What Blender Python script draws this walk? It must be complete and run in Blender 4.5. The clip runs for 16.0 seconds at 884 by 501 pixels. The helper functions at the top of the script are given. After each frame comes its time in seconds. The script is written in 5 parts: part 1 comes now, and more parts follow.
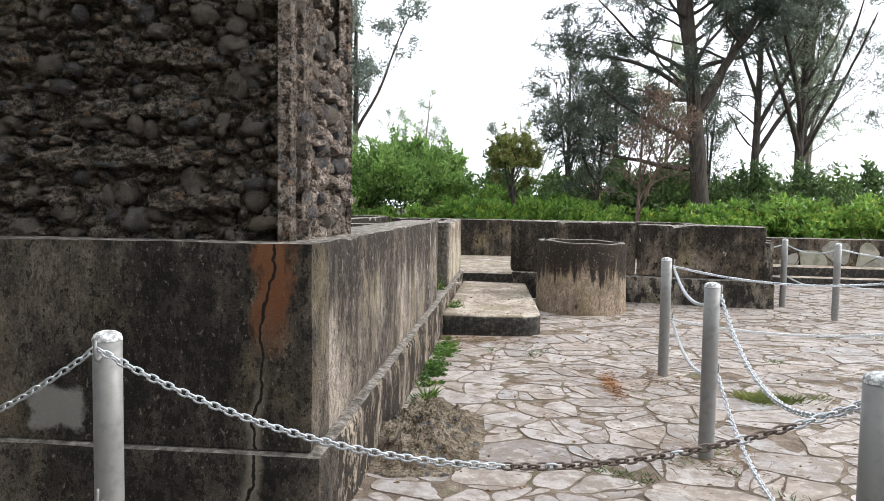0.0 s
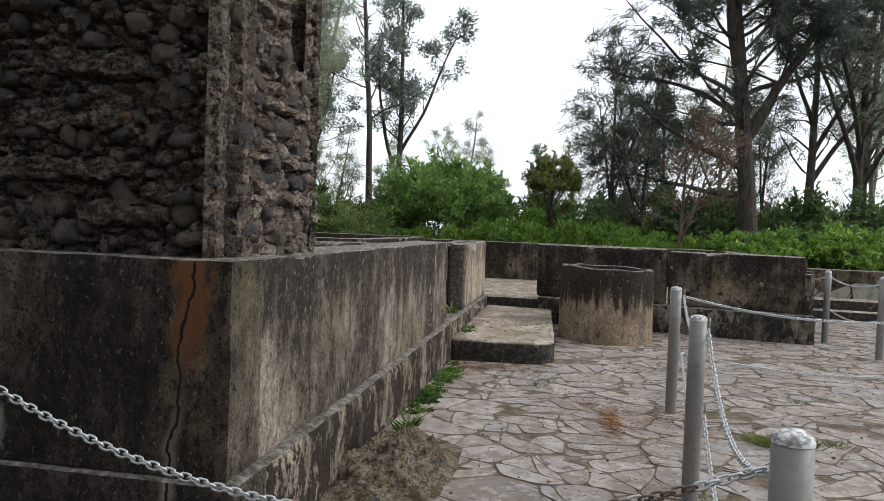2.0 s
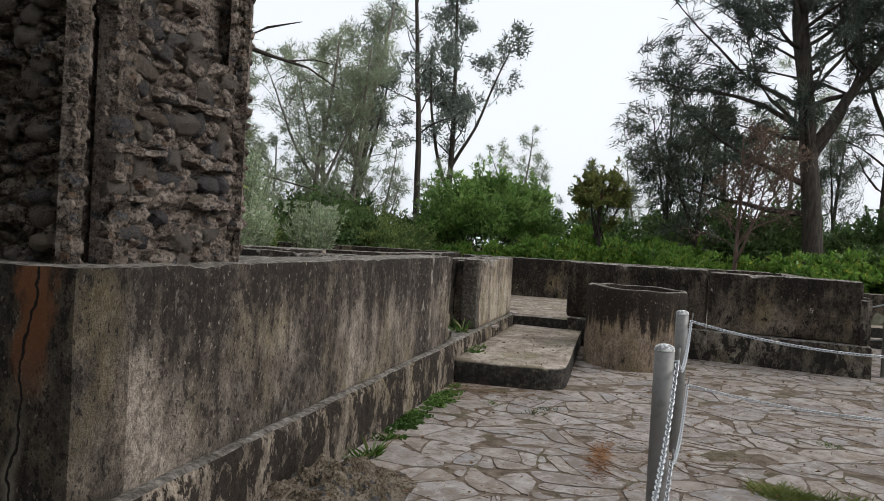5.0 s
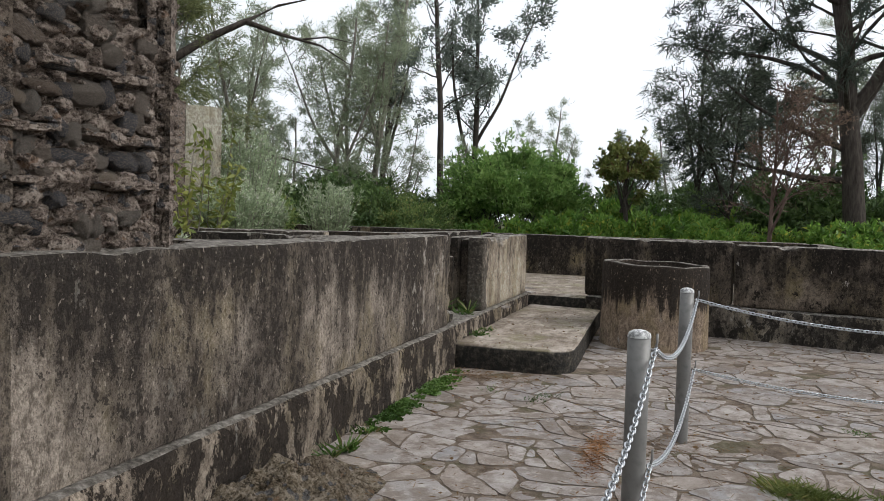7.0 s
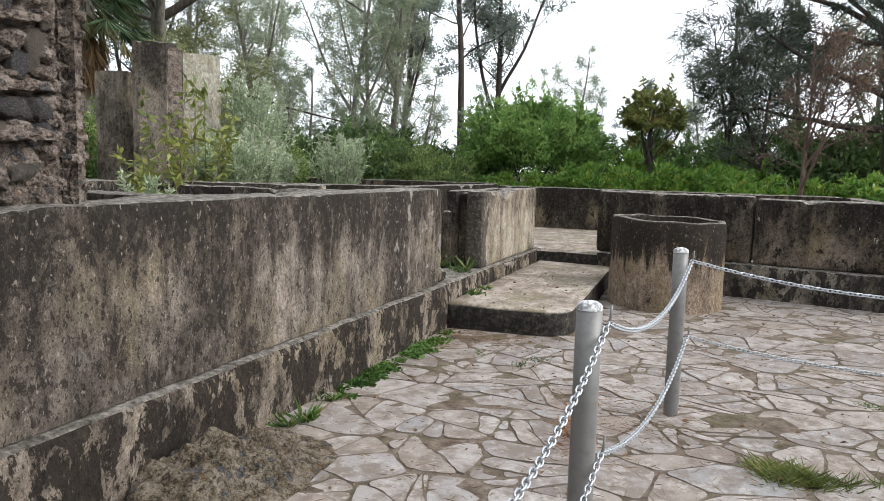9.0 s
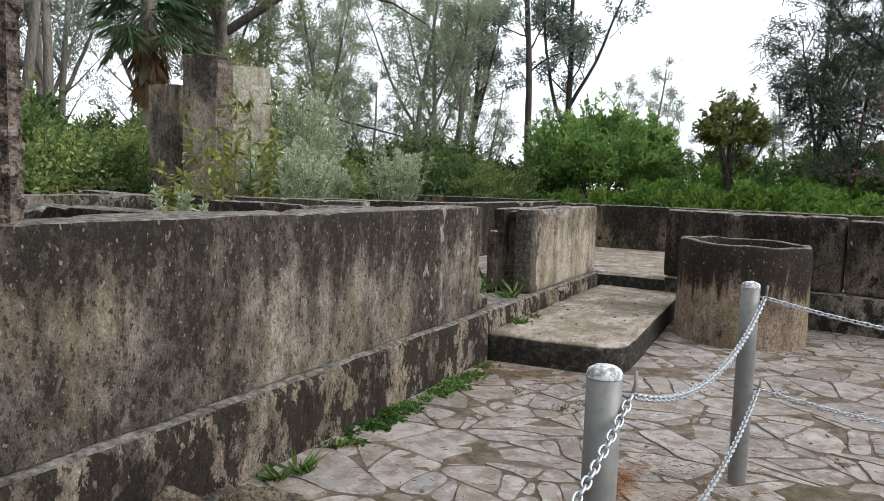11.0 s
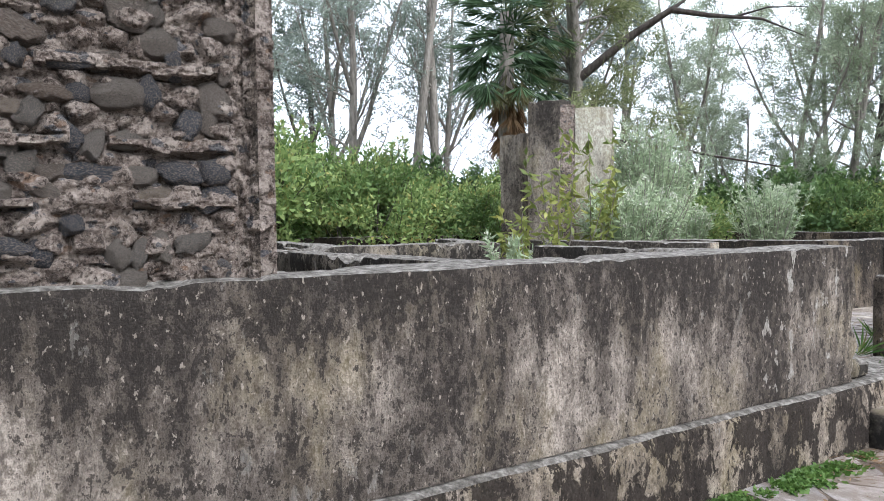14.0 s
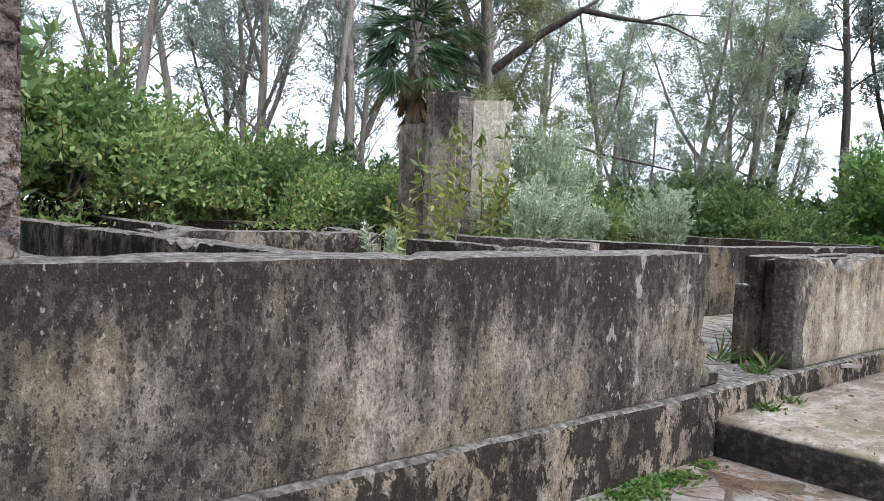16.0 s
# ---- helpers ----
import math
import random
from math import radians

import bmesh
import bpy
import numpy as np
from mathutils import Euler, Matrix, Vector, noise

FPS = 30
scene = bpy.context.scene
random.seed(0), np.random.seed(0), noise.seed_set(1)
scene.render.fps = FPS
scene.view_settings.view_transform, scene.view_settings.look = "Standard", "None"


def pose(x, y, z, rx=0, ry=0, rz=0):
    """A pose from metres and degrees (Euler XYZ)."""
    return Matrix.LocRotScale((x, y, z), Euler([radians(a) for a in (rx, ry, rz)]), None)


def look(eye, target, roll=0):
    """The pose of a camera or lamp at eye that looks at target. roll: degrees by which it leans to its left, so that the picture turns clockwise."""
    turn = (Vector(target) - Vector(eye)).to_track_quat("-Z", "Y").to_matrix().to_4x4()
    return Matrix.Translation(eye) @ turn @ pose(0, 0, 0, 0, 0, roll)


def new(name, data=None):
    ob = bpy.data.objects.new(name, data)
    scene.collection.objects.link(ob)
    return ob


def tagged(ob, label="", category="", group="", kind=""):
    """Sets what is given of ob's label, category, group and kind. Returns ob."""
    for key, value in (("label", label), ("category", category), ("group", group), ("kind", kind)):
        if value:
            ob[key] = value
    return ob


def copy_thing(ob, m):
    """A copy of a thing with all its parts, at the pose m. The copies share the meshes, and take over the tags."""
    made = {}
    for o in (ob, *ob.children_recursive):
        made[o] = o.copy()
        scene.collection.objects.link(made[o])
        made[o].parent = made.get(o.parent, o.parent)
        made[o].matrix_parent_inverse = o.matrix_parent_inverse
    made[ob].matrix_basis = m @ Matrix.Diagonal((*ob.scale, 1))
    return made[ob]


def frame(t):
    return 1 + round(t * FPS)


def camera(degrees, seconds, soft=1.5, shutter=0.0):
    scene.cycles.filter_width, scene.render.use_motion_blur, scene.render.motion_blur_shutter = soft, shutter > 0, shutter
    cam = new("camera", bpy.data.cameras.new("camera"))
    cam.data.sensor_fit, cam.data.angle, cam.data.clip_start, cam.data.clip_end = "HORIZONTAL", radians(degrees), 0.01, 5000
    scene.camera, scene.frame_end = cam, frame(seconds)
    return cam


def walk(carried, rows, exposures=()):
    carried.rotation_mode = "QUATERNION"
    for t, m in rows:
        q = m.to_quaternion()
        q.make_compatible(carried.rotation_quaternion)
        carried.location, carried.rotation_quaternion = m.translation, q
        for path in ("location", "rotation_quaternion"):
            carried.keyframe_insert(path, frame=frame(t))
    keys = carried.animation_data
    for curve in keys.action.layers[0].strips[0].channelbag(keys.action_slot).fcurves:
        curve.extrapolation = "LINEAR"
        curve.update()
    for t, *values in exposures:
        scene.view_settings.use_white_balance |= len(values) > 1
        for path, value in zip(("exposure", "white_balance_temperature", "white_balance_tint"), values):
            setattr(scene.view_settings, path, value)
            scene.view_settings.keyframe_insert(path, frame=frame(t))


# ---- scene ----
cam = camera(64.1, 16.0, soft=0.5)
METRES, EYE, TILT, LEAN, TURN = 4.65, 1.5, 0.0, 0.0, 5.6
ROWS = [
    (0.0, 0.0, 0.0, 0.0, 0.06, -3.62, -0.9),
    (0.5, 0.0238, 0.0197, 0.0013, -0.88, -1.78, -2.52),
    (1.0, 0.0426, 0.0367, -0.002, 1.11, -2.28, 0.46),
    (1.5, 0.0679, 0.0459, -0.0028, 2.26, -2.07, -0.02),
    (2.0, 0.1083, 0.0483, 0.0008, 4.63, -1.96, -2.19),
    (2.5, 0.1344, 0.054, -0.0004, 6.11, -2.68, -0.65),
    (3.0, 0.1529, 0.0733, -0.0012, 6.54, -1.98, -1.17),
    (3.5, 0.1745, 0.0974, -0.001, 7.0, -0.22, -1.3),
    (4.0, 0.1896, 0.1177, -0.0014, 6.43, -1.3, -0.47),
    (4.5, 0.2204, 0.137, 0.0002, 9.42, -0.68, -2.87),
    (7.0, 0.3172, 0.2629, 0.0007, 13.36, -2.67, -1.67),
    (7.5, 0.3443, 0.2844, 0.0022, 16.3, -3.73, -2.35),
    (8.0, 0.3575, 0.3055, 0.0036, 15.78, -5.73, -1.73),
    (10.5, 0.4098, 0.4741, 0.0029, 18.86, -6.77, -1.17),
    (11.0, 0.4035, 0.5092, 0.005, 22.13, -5.47, -1.86),
    (11.5, 0.403, 0.5351, 0.0043, 24.86, -4.69, -0.9),
    (12.0, 0.415, 0.5599, 0.0033, 30.67, -4.22, 0.76),
    (12.5, 0.4291, 0.5869, 0.0043, 40.47, -4.59, -1.98),
    (13.0, 0.4281, 0.6087, 0.0064, 46.91, -5.37, -1.03),
    (13.5, 0.4144, 0.6411, 0.0067, 52.08, -1.94, -0.61),
    (14.0, 0.4135, 0.6637, 0.0052, 52.07, -2.36, 0.72),
    (14.5, 0.4211, 0.6943, 0.0053, 52.19, -3.01, 0.0),
    (15.0, 0.4334, 0.7293, 0.0063, 53.07, -3.36, -2.37),
    (15.5, 0.4438, 0.75, 0.0067, 50.83, -4.06, -1.65),
    (16.0, 0.438, 0.7817, 0.0069, 46.24, -3.07, -2.07),
]
EXPOSURES = [(0.0, 0.6, 6220, 10), (0.5, 0.2, 6220, 10), (1.0, -0.15, 6220, 10), (2.0, -0.28, 6250, 10), (3.0, -0.28, 6280, 10), (3.5, -0.65, 6300, 10), (4.5, -0.6, 6300, 10), (7.0, -0.4, 6280, 10), (7.5, -0.25, 6280, 10), (8.0, 0.2, 6220, 10), (10.5, 0.1, 6180, 10), (11.5, -0.15, 6150, 10), (12.5, -0.1, 6050, 10), (13.0, 0.62, 5900, 10), (13.5, 0.75, 5750, 11), (14.5, 0.5, 5750, 11), (16.0, 0.4, 5750, 12)]
walk(cam, [(t, pose(0, 0, EYE, TILT, LEAN, TURN) @ pose(METRES * x, METRES * y, METRES * z, 90 + pitch, roll, yaw)) for t, x, y, z, yaw, pitch, roll in ROWS], EXPOSURES)

# ---- world and sun: a bright overcast sky ----
SUN_ELEV, SUN_ROT = radians(42), radians(78)
world = bpy.data.worlds.new("overcast")
scene.world = world
world.use_nodes = True
wn, wl = world.node_tree.nodes, world.node_tree.links
sky = wn.new("ShaderNodeTexSky")
sky.sky_type, sky.sun_disc = "NISHITA", False
sky.sun_elevation, sky.sun_rotation = SUN_ELEV, SUN_ROT
sky.dust_density, sky.air_density = 4.0, 1.0
soft_sky = wn.new("ShaderNodeHueSaturation")
soft_sky.inputs["Saturation"].default_value = 0.22
wl.new(sky.outputs[0], soft_sky.inputs["Color"])
cloud = wn.new("ShaderNodeMix")
cloud.data_type = "RGBA"
cloud.inputs["Factor"].default_value = 0.72
wl.new(soft_sky.outputs[0], cloud.inputs["A"])
cloud.inputs["B"].default_value = (9.6, 9.9, 10.3, 1)
wl.new(cloud.outputs["Result"], wn["Background"].inputs["Color"])
wn["Background"].inputs["Strength"].default_value = 0.18
sun = bpy.data.lights.new("sun", "SUN")
sun.energy, sun.angle, sun.color = 2.7, radians(35), (1.0, 0.96, 0.9)
new("sun", sun).matrix_world = look((0, 0, 20), (-20 * math.sin(SUN_ROT), -20 * math.cos(SUN_ROT), 20 - 20 * math.tan(SUN_ELEV)))


# ---- materials ----
class Mat:
    """A node material with short ways to add nodes."""

    def __init__(self, name, rough=0.9, metal=0.0, spec=0.3):
        self.m = bpy.data.materials.new(name)
        self.m.use_nodes = True
        self.t = self.m.node_tree
        self.b = self.t.nodes["Principled BSDF"]
        self.b.inputs["Roughness"].default_value = rough
        self.b.inputs["Metallic"].default_value = metal
        self.b.inputs["Specular IOR Level"].default_value = spec
        self.tc = self.t.nodes.new("ShaderNodeTexCoord")
        self.info = self.t.nodes.new("ShaderNodeObjectInfo")
        self.geo = self.t.nodes.new("ShaderNodeNewGeometry")

    def link(self, a, b):
        self.t.links.new(a, b)

    def put(self, socket, v):
        if hasattr(v, "is_output"):
            self.link(v, socket)
        else:
            socket.default_value = v

    def coords(self, scale=(1, 1, 1), move=(0, 0, 0), rand=False):
        n = self.t.nodes.new("ShaderNodeMapping")
        n.inputs["Scale"].default_value, n.inputs["Location"].default_value = scale, move
        self.link(self.tc.outputs["Object"], n.inputs["Vector"])
        if rand:
            c = self.t.nodes.new("ShaderNodeCombineXYZ")
            k = self.math("MULTIPLY", self.info.outputs["Random"], 37.0)
            for i in range(3):
                self.link(k, c.inputs[i])
            self.link(c.outputs[0], n.inputs["Location"])
        return n.outputs[0]

    def noise(self, size, vec=None, detail=6, rough=0.6, warp=0.0):
        n = self.t.nodes.new("ShaderNodeTexNoise")
        n.inputs["Scale"].default_value, n.inputs["Detail"].default_value = 1 / size, detail
        n.inputs["Roughness"].default_value, n.inputs["Distortion"].default_value = rough, warp
        self.link(vec or self.tc.outputs["Object"], n.inputs["Vector"])
        return n.outputs["Fac"]

    def cells(self, size, vec=None, feature="F1"):
        n = self.t.nodes.new("ShaderNodeTexVoronoi")
        n.feature = feature
        n.inputs["Scale"].default_value = 1 / size
        self.link(vec or self.tc.outputs["Object"], n.inputs["Vector"])
        return n.outputs["Distance"]

    def step(self, v, lo, hi):
        n = self.t.nodes.new("ShaderNodeMapRange")
        n.interpolation_type = "SMOOTHSTEP"
        self.put(n.inputs["Value"], v)
        n.inputs["From Min"].default_value, n.inputs["From Max"].default_value = lo, hi
        return n.outputs["Result"]

    def math(self, op, a, b=0.0):
        n = self.t.nodes.new("ShaderNodeMath")
        n.operation = op
        self.put(n.inputs[0], a)
        self.put(n.inputs[1], b)
        return n.outputs[0]

    def mix(self, f, a, b, blend="MIX"):
        n = self.t.nodes.new("ShaderNodeMix")
        n.data_type, n.blend_type = "RGBA", blend
        self.put(n.inputs["Factor"], f)
        for s, v in (("A", a), ("B", b)):
            self.put(n.inputs[s], v if hasattr(v, "is_output") else (*v, 1))
        return n.outputs["Result"]

    def ramp(self, v, *stops):
        n = self.t.nodes.new("ShaderNodeValToRGB")
        self.put(n.inputs[0], v)
        e = n.color_ramp.elements
        while len(e) < len(stops):
            e.new(0.5)
        for el, (p, c) in zip(e, stops):
            el.position, el.color = p, (*c, 1)
        return n.outputs[0]

    def axis(self, i):
        n = self.t.nodes.new("ShaderNodeSeparateXYZ")
        self.link(self.tc.outputs["Object"], n.inputs[0])
        return n.outputs[i]

    def up(self):
        n = self.t.nodes.new("ShaderNodeSeparateXYZ")
        self.link(self.geo.outputs["Normal"], n.inputs[0])
        return n.outputs[2]

    def color(self, c):
        self.put(self.b.inputs["Base Color"], c if hasattr(c, "is_output") else (*c, 1))
        return self

    def bump(self, h, strength=0.5, dist=0.01):
        n = self.t.nodes.new("ShaderNodeBump")
        n.inputs["Strength"].default_value, n.inputs["Distance"].default_value = strength, dist
        self.link(h, n.inputs["Height"])
        self.link(n.outputs[0], self.b.inputs["Normal"])
        return self

    def roughness(self, v):
        self.put(self.b.inputs["Roughness"], v)
        return self


def old_plaster(name, light, mid, dark, mould=0.5, stain=None, drip=0.0, flake=0.3, peel=0.0, worn=None, wet=(0.75, 1.32)):
    """Weathered cement plaster: a mottled pale ground, a grey film, stippled black mould, pale flaked scars and ochre washes; tops pale with lichen.
    peel: share of the face where the skin has come off with hard edges. worn: a stretch along y in which scars gather."""
    k = Mat(name, 0.93, spec=0.2)
    fine = k.noise(0.012, k.coords((1, 1, 0.7)), detail=6, rough=0.8)
    blotch = k.noise(0.085, k.coords((1, 1, 0.6)), detail=8, rough=0.72)
    mott = k.noise(0.035, k.coords((1, 1, 0.65), (8, 8, 8)), detail=6, rough=0.72)
    patch = k.noise(0.62, k.coords((1, 1, 0.7), (2, 5, 1)), detail=5, rough=0.6)
    streak = k.noise(0.12, k.coords((1, 1, 0.13)), detail=7, rough=0.62)
    d = k.math("ADD", k.math("MULTIPLY", patch, 0.55), k.math("MULTIPLY", blotch, 0.30))
    d = k.math("ADD", d, k.math("ADD", k.math("MULTIPLY", streak, 0.15), (mould - 0.35) * 0.16))
    if drip:
        z = k.math("MULTIPLY", k.step(k.math("ADD", k.axis(2), k.math("MULTIPLY", k.math("SUBTRACT", streak, 0.5), 1.2)), *wet), drip)
        d = k.math("ADD", d, z)
    black = tuple(c * 0.4 for c in dark)
    ground = k.math("ADD", k.math("MULTIPLY", fine, 0.45), k.math("MULTIPLY", mott, 0.55))
    body = k.ramp(ground, (0.41, mid), (0.49, light), (0.56, tuple(min(0.62, c * 1.85) for c in light)))
    ochre = k.math("MULTIPLY", k.step(k.noise(0.45, k.coords((1, 1, 0.6), (3, 1, 0))), 0.46, 0.63), 0.7)
    body = k.mix(ochre, body, k.mix(0.55, body, (0.21, 0.165, 0.055)))
    film = k.math("MULTIPLY", k.step(d, 0.38, 0.58), 0.9)
    body = k.mix(film, body, k.ramp(ground, (0.42, dark), (0.56, mid), (0.64, light)))
    stipple = k.math("ADD", d, k.math("ADD", k.math("MULTIPLY", k.math("SUBTRACT", fine, 0.5), 0.7), k.math("MULTIPLY", k.math("SUBTRACT", mott, 0.5), 1.1)))
    body = k.mix(k.math("MULTIPLY", k.step(stipple, 0.52, 0.60), 0.88), body, k.mix(k.step(fine, 0.5, 0.7), black, dark))
    speck = k.step(k.noise(0.02, k.coords((1, 1, 0.6), (4, 4, 4)), detail=4, rough=0.6), 0.63, 0.67)
    body = k.mix(k.math("MULTIPLY", speck, 0.5), body, tuple(min(0.6, c * 1.7) for c in light))
    bare = None
    if peel:
        skin = k.noise(0.15, k.coords((1, 1, 0.6), (7, 3, 2)), detail=10, rough=0.72, warp=0.25)
        bare = k.step(skin, 0.62 - 0.2 * peel, 0.64 - 0.2 * peel)
        body = k.mix(k.math("MULTIPLY", bare, 0.93), body, k.ramp(ground, (0.42, black), (0.56, dark), (0.68, mid)))
    scar = k.noise(0.085, k.coords((1, 1, 0.55), (1, 9, 4)), detail=7, rough=0.62)
    where = k.step(k.noise(0.6, k.coords(move=(9, 2, 2))), 0.52, 0.62)
    if worn:
        where = k.math("MAXIMUM", k.math("MULTIPLY", where, 0.4), k.math("MULTIPLY", k.step(k.axis(1), worn[0], worn[0] + 0.5), k.step(k.axis(1), worn[1] + 0.3, worn[1])))
    scars = k.math("MULTIPLY", k.step(scar, 0.68 - 0.1 * flake, 0.695 - 0.1 * flake), where)
    body = k.mix(k.math("MULTIPLY", scars, 0.85), body, k.mix(k.step(fine, 0.4, 0.65), (0.27, 0.24, 0.20), (0.50, 0.465, 0.415)))
    if stain:
        body = stain(k, body)
    top = k.step(k.up(), 0.6, 0.9)
    topc = k.ramp(k.noise(0.05, detail=8, rough=0.72), (0.36, (0.07, 0.062, 0.052)), (0.5, (0.20, 0.18, 0.155)), (0.64, (0.42, 0.385, 0.34)))
    body = k.mix(top, body, topc)
    h = k.math("ADD", fine, k.math("MULTIPLY", blotch, 1.6))
    h = k.math("SUBTRACT", h, k.math("MULTIPLY", scars, -0.3))
    if bare:
        h = k.math("SUBTRACT", h, k.math("MULTIPLY", bare, 0.8))
    return k.color(body).bump(h, 1.0, 0.02).m


def corner_stain(k, body):
    """Rust wash and a running crack beside the corner of the south wall."""
    x, z = k.axis(0), k.axis(2)
    wob = k.math("MULTIPLY", k.math("SUBTRACT", k.noise(0.25, detail=4), 0.5), 0.14)
    off = k.math("ABSOLUTE", k.math("ADD", k.math("ADD", x, 1.0), wob))
    lean = k.math("ABSOLUTE", k.math("ADD", k.math("ADD", x, k.math("MULTIPLY", z, -0.10)), k.math("ADD", 1.13, wob)))
    rust = k.math("MULTIPLY", k.step(k.math("ADD", off, k.math("MULTIPLY", k.math("SUBTRACT", k.noise(0.12, k.coords((1, 1, 0.5)), detail=8, rough=0.7), 0.5), 0.35)), 0.11, 0.03), k.step(k.math("ADD", z, k.math("MULTIPLY", k.noise(0.2, detail=6), 0.3)), 0.95, 1.25))
    body = k.mix(k.math("MULTIPLY", rust, 0.7), body, (0.24, 0.095, 0.038))
    wash = k.math("MULTIPLY", k.step(lean, 0.05, 0.0), k.step(z, 0.95, 0.5))
    body = k.mix(k.math("MULTIPLY", wash, 0.8), body, (0.26, 0.23, 0.18))
    n = k.math("MULTIPLY", k.math("SUBTRACT", k.noise(0.09, detail=5), 0.5), 0.16)
    dx = k.math("ADD", k.math("ABSOLUTE", k.math("ADD", x, 1.97)), n)
    dz = k.math("ADD", k.math("ABSOLUTE", k.math("ADD", z, -0.59)), n)
    pale = k.math("MULTIPLY", k.step(dx, 0.15, 0.11), k.step(dz, 0.11, 0.07))
    body = k.mix(k.math("MULTIPLY", pale, 0.7), body, (0.34, 0.32, 0.29))
    return k.mix(k.step(lean, 0.009, 0.004), body, (0.015, 0.012, 0.01))


def end_mould(k, body):
    """Black mould creeping round the broken end of a wall."""
    ragged = k.math("MULTIPLY", k.math("SUBTRACT", k.noise(0.16, k.coords((1, 1, 0.5), (2, 2, 6)), detail=8, rough=0.7), 0.5), 0.9)
    near = k.step(k.math("ADD", k.axis(1), ragged), 9.40, 9.32)
    grain = k.noise(0.03, detail=6, rough=0.7)
    return k.mix(k.math("MULTIPLY", near, 0.9), body, k.ramp(grain, (0.42, (0.025, 0.021, 0.018)), (0.55, (0.07, 0.06, 0.05)), (0.66, (0.2, 0.175, 0.145))))


M_WALL = old_plaster("weathered_plaster", (0.31, 0.262, 0.215), (0.152, 0.124, 0.099), (0.043, 0.034, 0.028), 0.38, drip=0.09, flake=0.75, worn=(6.6, 7.9))
M_PLINTH = old_plaster("mouldy_plinth", (0.34, 0.28, 0.22), (0.185, 0.148, 0.112), (0.037, 0.028, 0.022), 0.3, flake=0.8, peel=0.68)
# Darker copy of the wall plaster, with the south side's shade in its colour.
M_SOUTH = old_plaster("shaded_plaster", (0.15, 0.124, 0.097), (0.062, 0.05, 0.04), (0.017, 0.014, 0.012), 0.35, corner_stain, flake=0.0)
M_PALE = old_plaster("pale_plaster", (0.45, 0.36, 0.275), (0.29, 0.228, 0.17), (0.085, 0.068, 0.052), 0.05, end_mould, drip=0.07, flake=0.3)
M_INNER = old_plaster("ruin_plaster", (0.25, 0.215, 0.17), (0.13, 0.11, 0.09), (0.035, 0.03, 0.025), 0.45, flake=0.8, peel=0.55)
M_SHAFT = old_plaster("shaft_plaster", (0.29, 0.245, 0.198), (0.16, 0.132, 0.105), (0.055, 0.045, 0.037), 0.2, drip=0.1, flake=0.3, wet=(2.3, 3.3))
M_SLAB = old_plaster("pillar_plaster", (0.37, 0.33, 0.265), (0.25, 0.22, 0.175), (0.15, 0.13, 0.10), 0.0, flake=0.2)
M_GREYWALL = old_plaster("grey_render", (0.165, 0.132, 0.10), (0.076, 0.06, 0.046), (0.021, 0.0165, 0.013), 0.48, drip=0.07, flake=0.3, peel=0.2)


def screed():
    """Worn cement with thin pale ridges, wet brown hollows and moss; its upright sides near black with paler patches.
    """
    k = Mat("worn_screed", 0.8)
    fine = k.noise(0.02, detail=6, rough=0.75)
    c = k.ramp(k.math("ADD", k.math("MULTIPLY", k.noise(0.4, detail=8, rough=0.68), 0.7), k.math("MULTIPLY", fine, 0.3)), (0.38, (0.12, 0.09, 0.065)), (0.5, (0.27, 0.222, 0.178)), (0.62, (0.48, 0.425, 0.365)))
    c = k.mix(k.math("MULTIPLY", k.step(k.noise(0.11, k.coords((1.6, 0.7, 1)), detail=8, rough=0.7), 0.48, 0.6), 0.7), c, (0.13, 0.102, 0.07))
    c = k.mix(k.math("MULTIPLY", k.step(k.noise(0.5, k.coords(move=(4, 2, 0))), 0.50, 0.66), 0.5), c, (0.15, 0.14, 0.05))
    c = k.mix(k.math("MULTIPLY", k.step(k.noise(0.05, k.coords(move=(1, 7, 0)), detail=5), 0.6, 0.66), 0.5), c, (0.5, 0.46, 0.41))
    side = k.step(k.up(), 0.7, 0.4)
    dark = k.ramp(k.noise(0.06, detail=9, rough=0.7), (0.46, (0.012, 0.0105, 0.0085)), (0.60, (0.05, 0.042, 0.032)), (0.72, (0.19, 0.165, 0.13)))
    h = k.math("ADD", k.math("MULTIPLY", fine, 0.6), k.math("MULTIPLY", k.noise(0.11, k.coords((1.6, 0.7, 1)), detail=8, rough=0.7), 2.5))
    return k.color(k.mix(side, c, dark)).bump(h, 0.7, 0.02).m


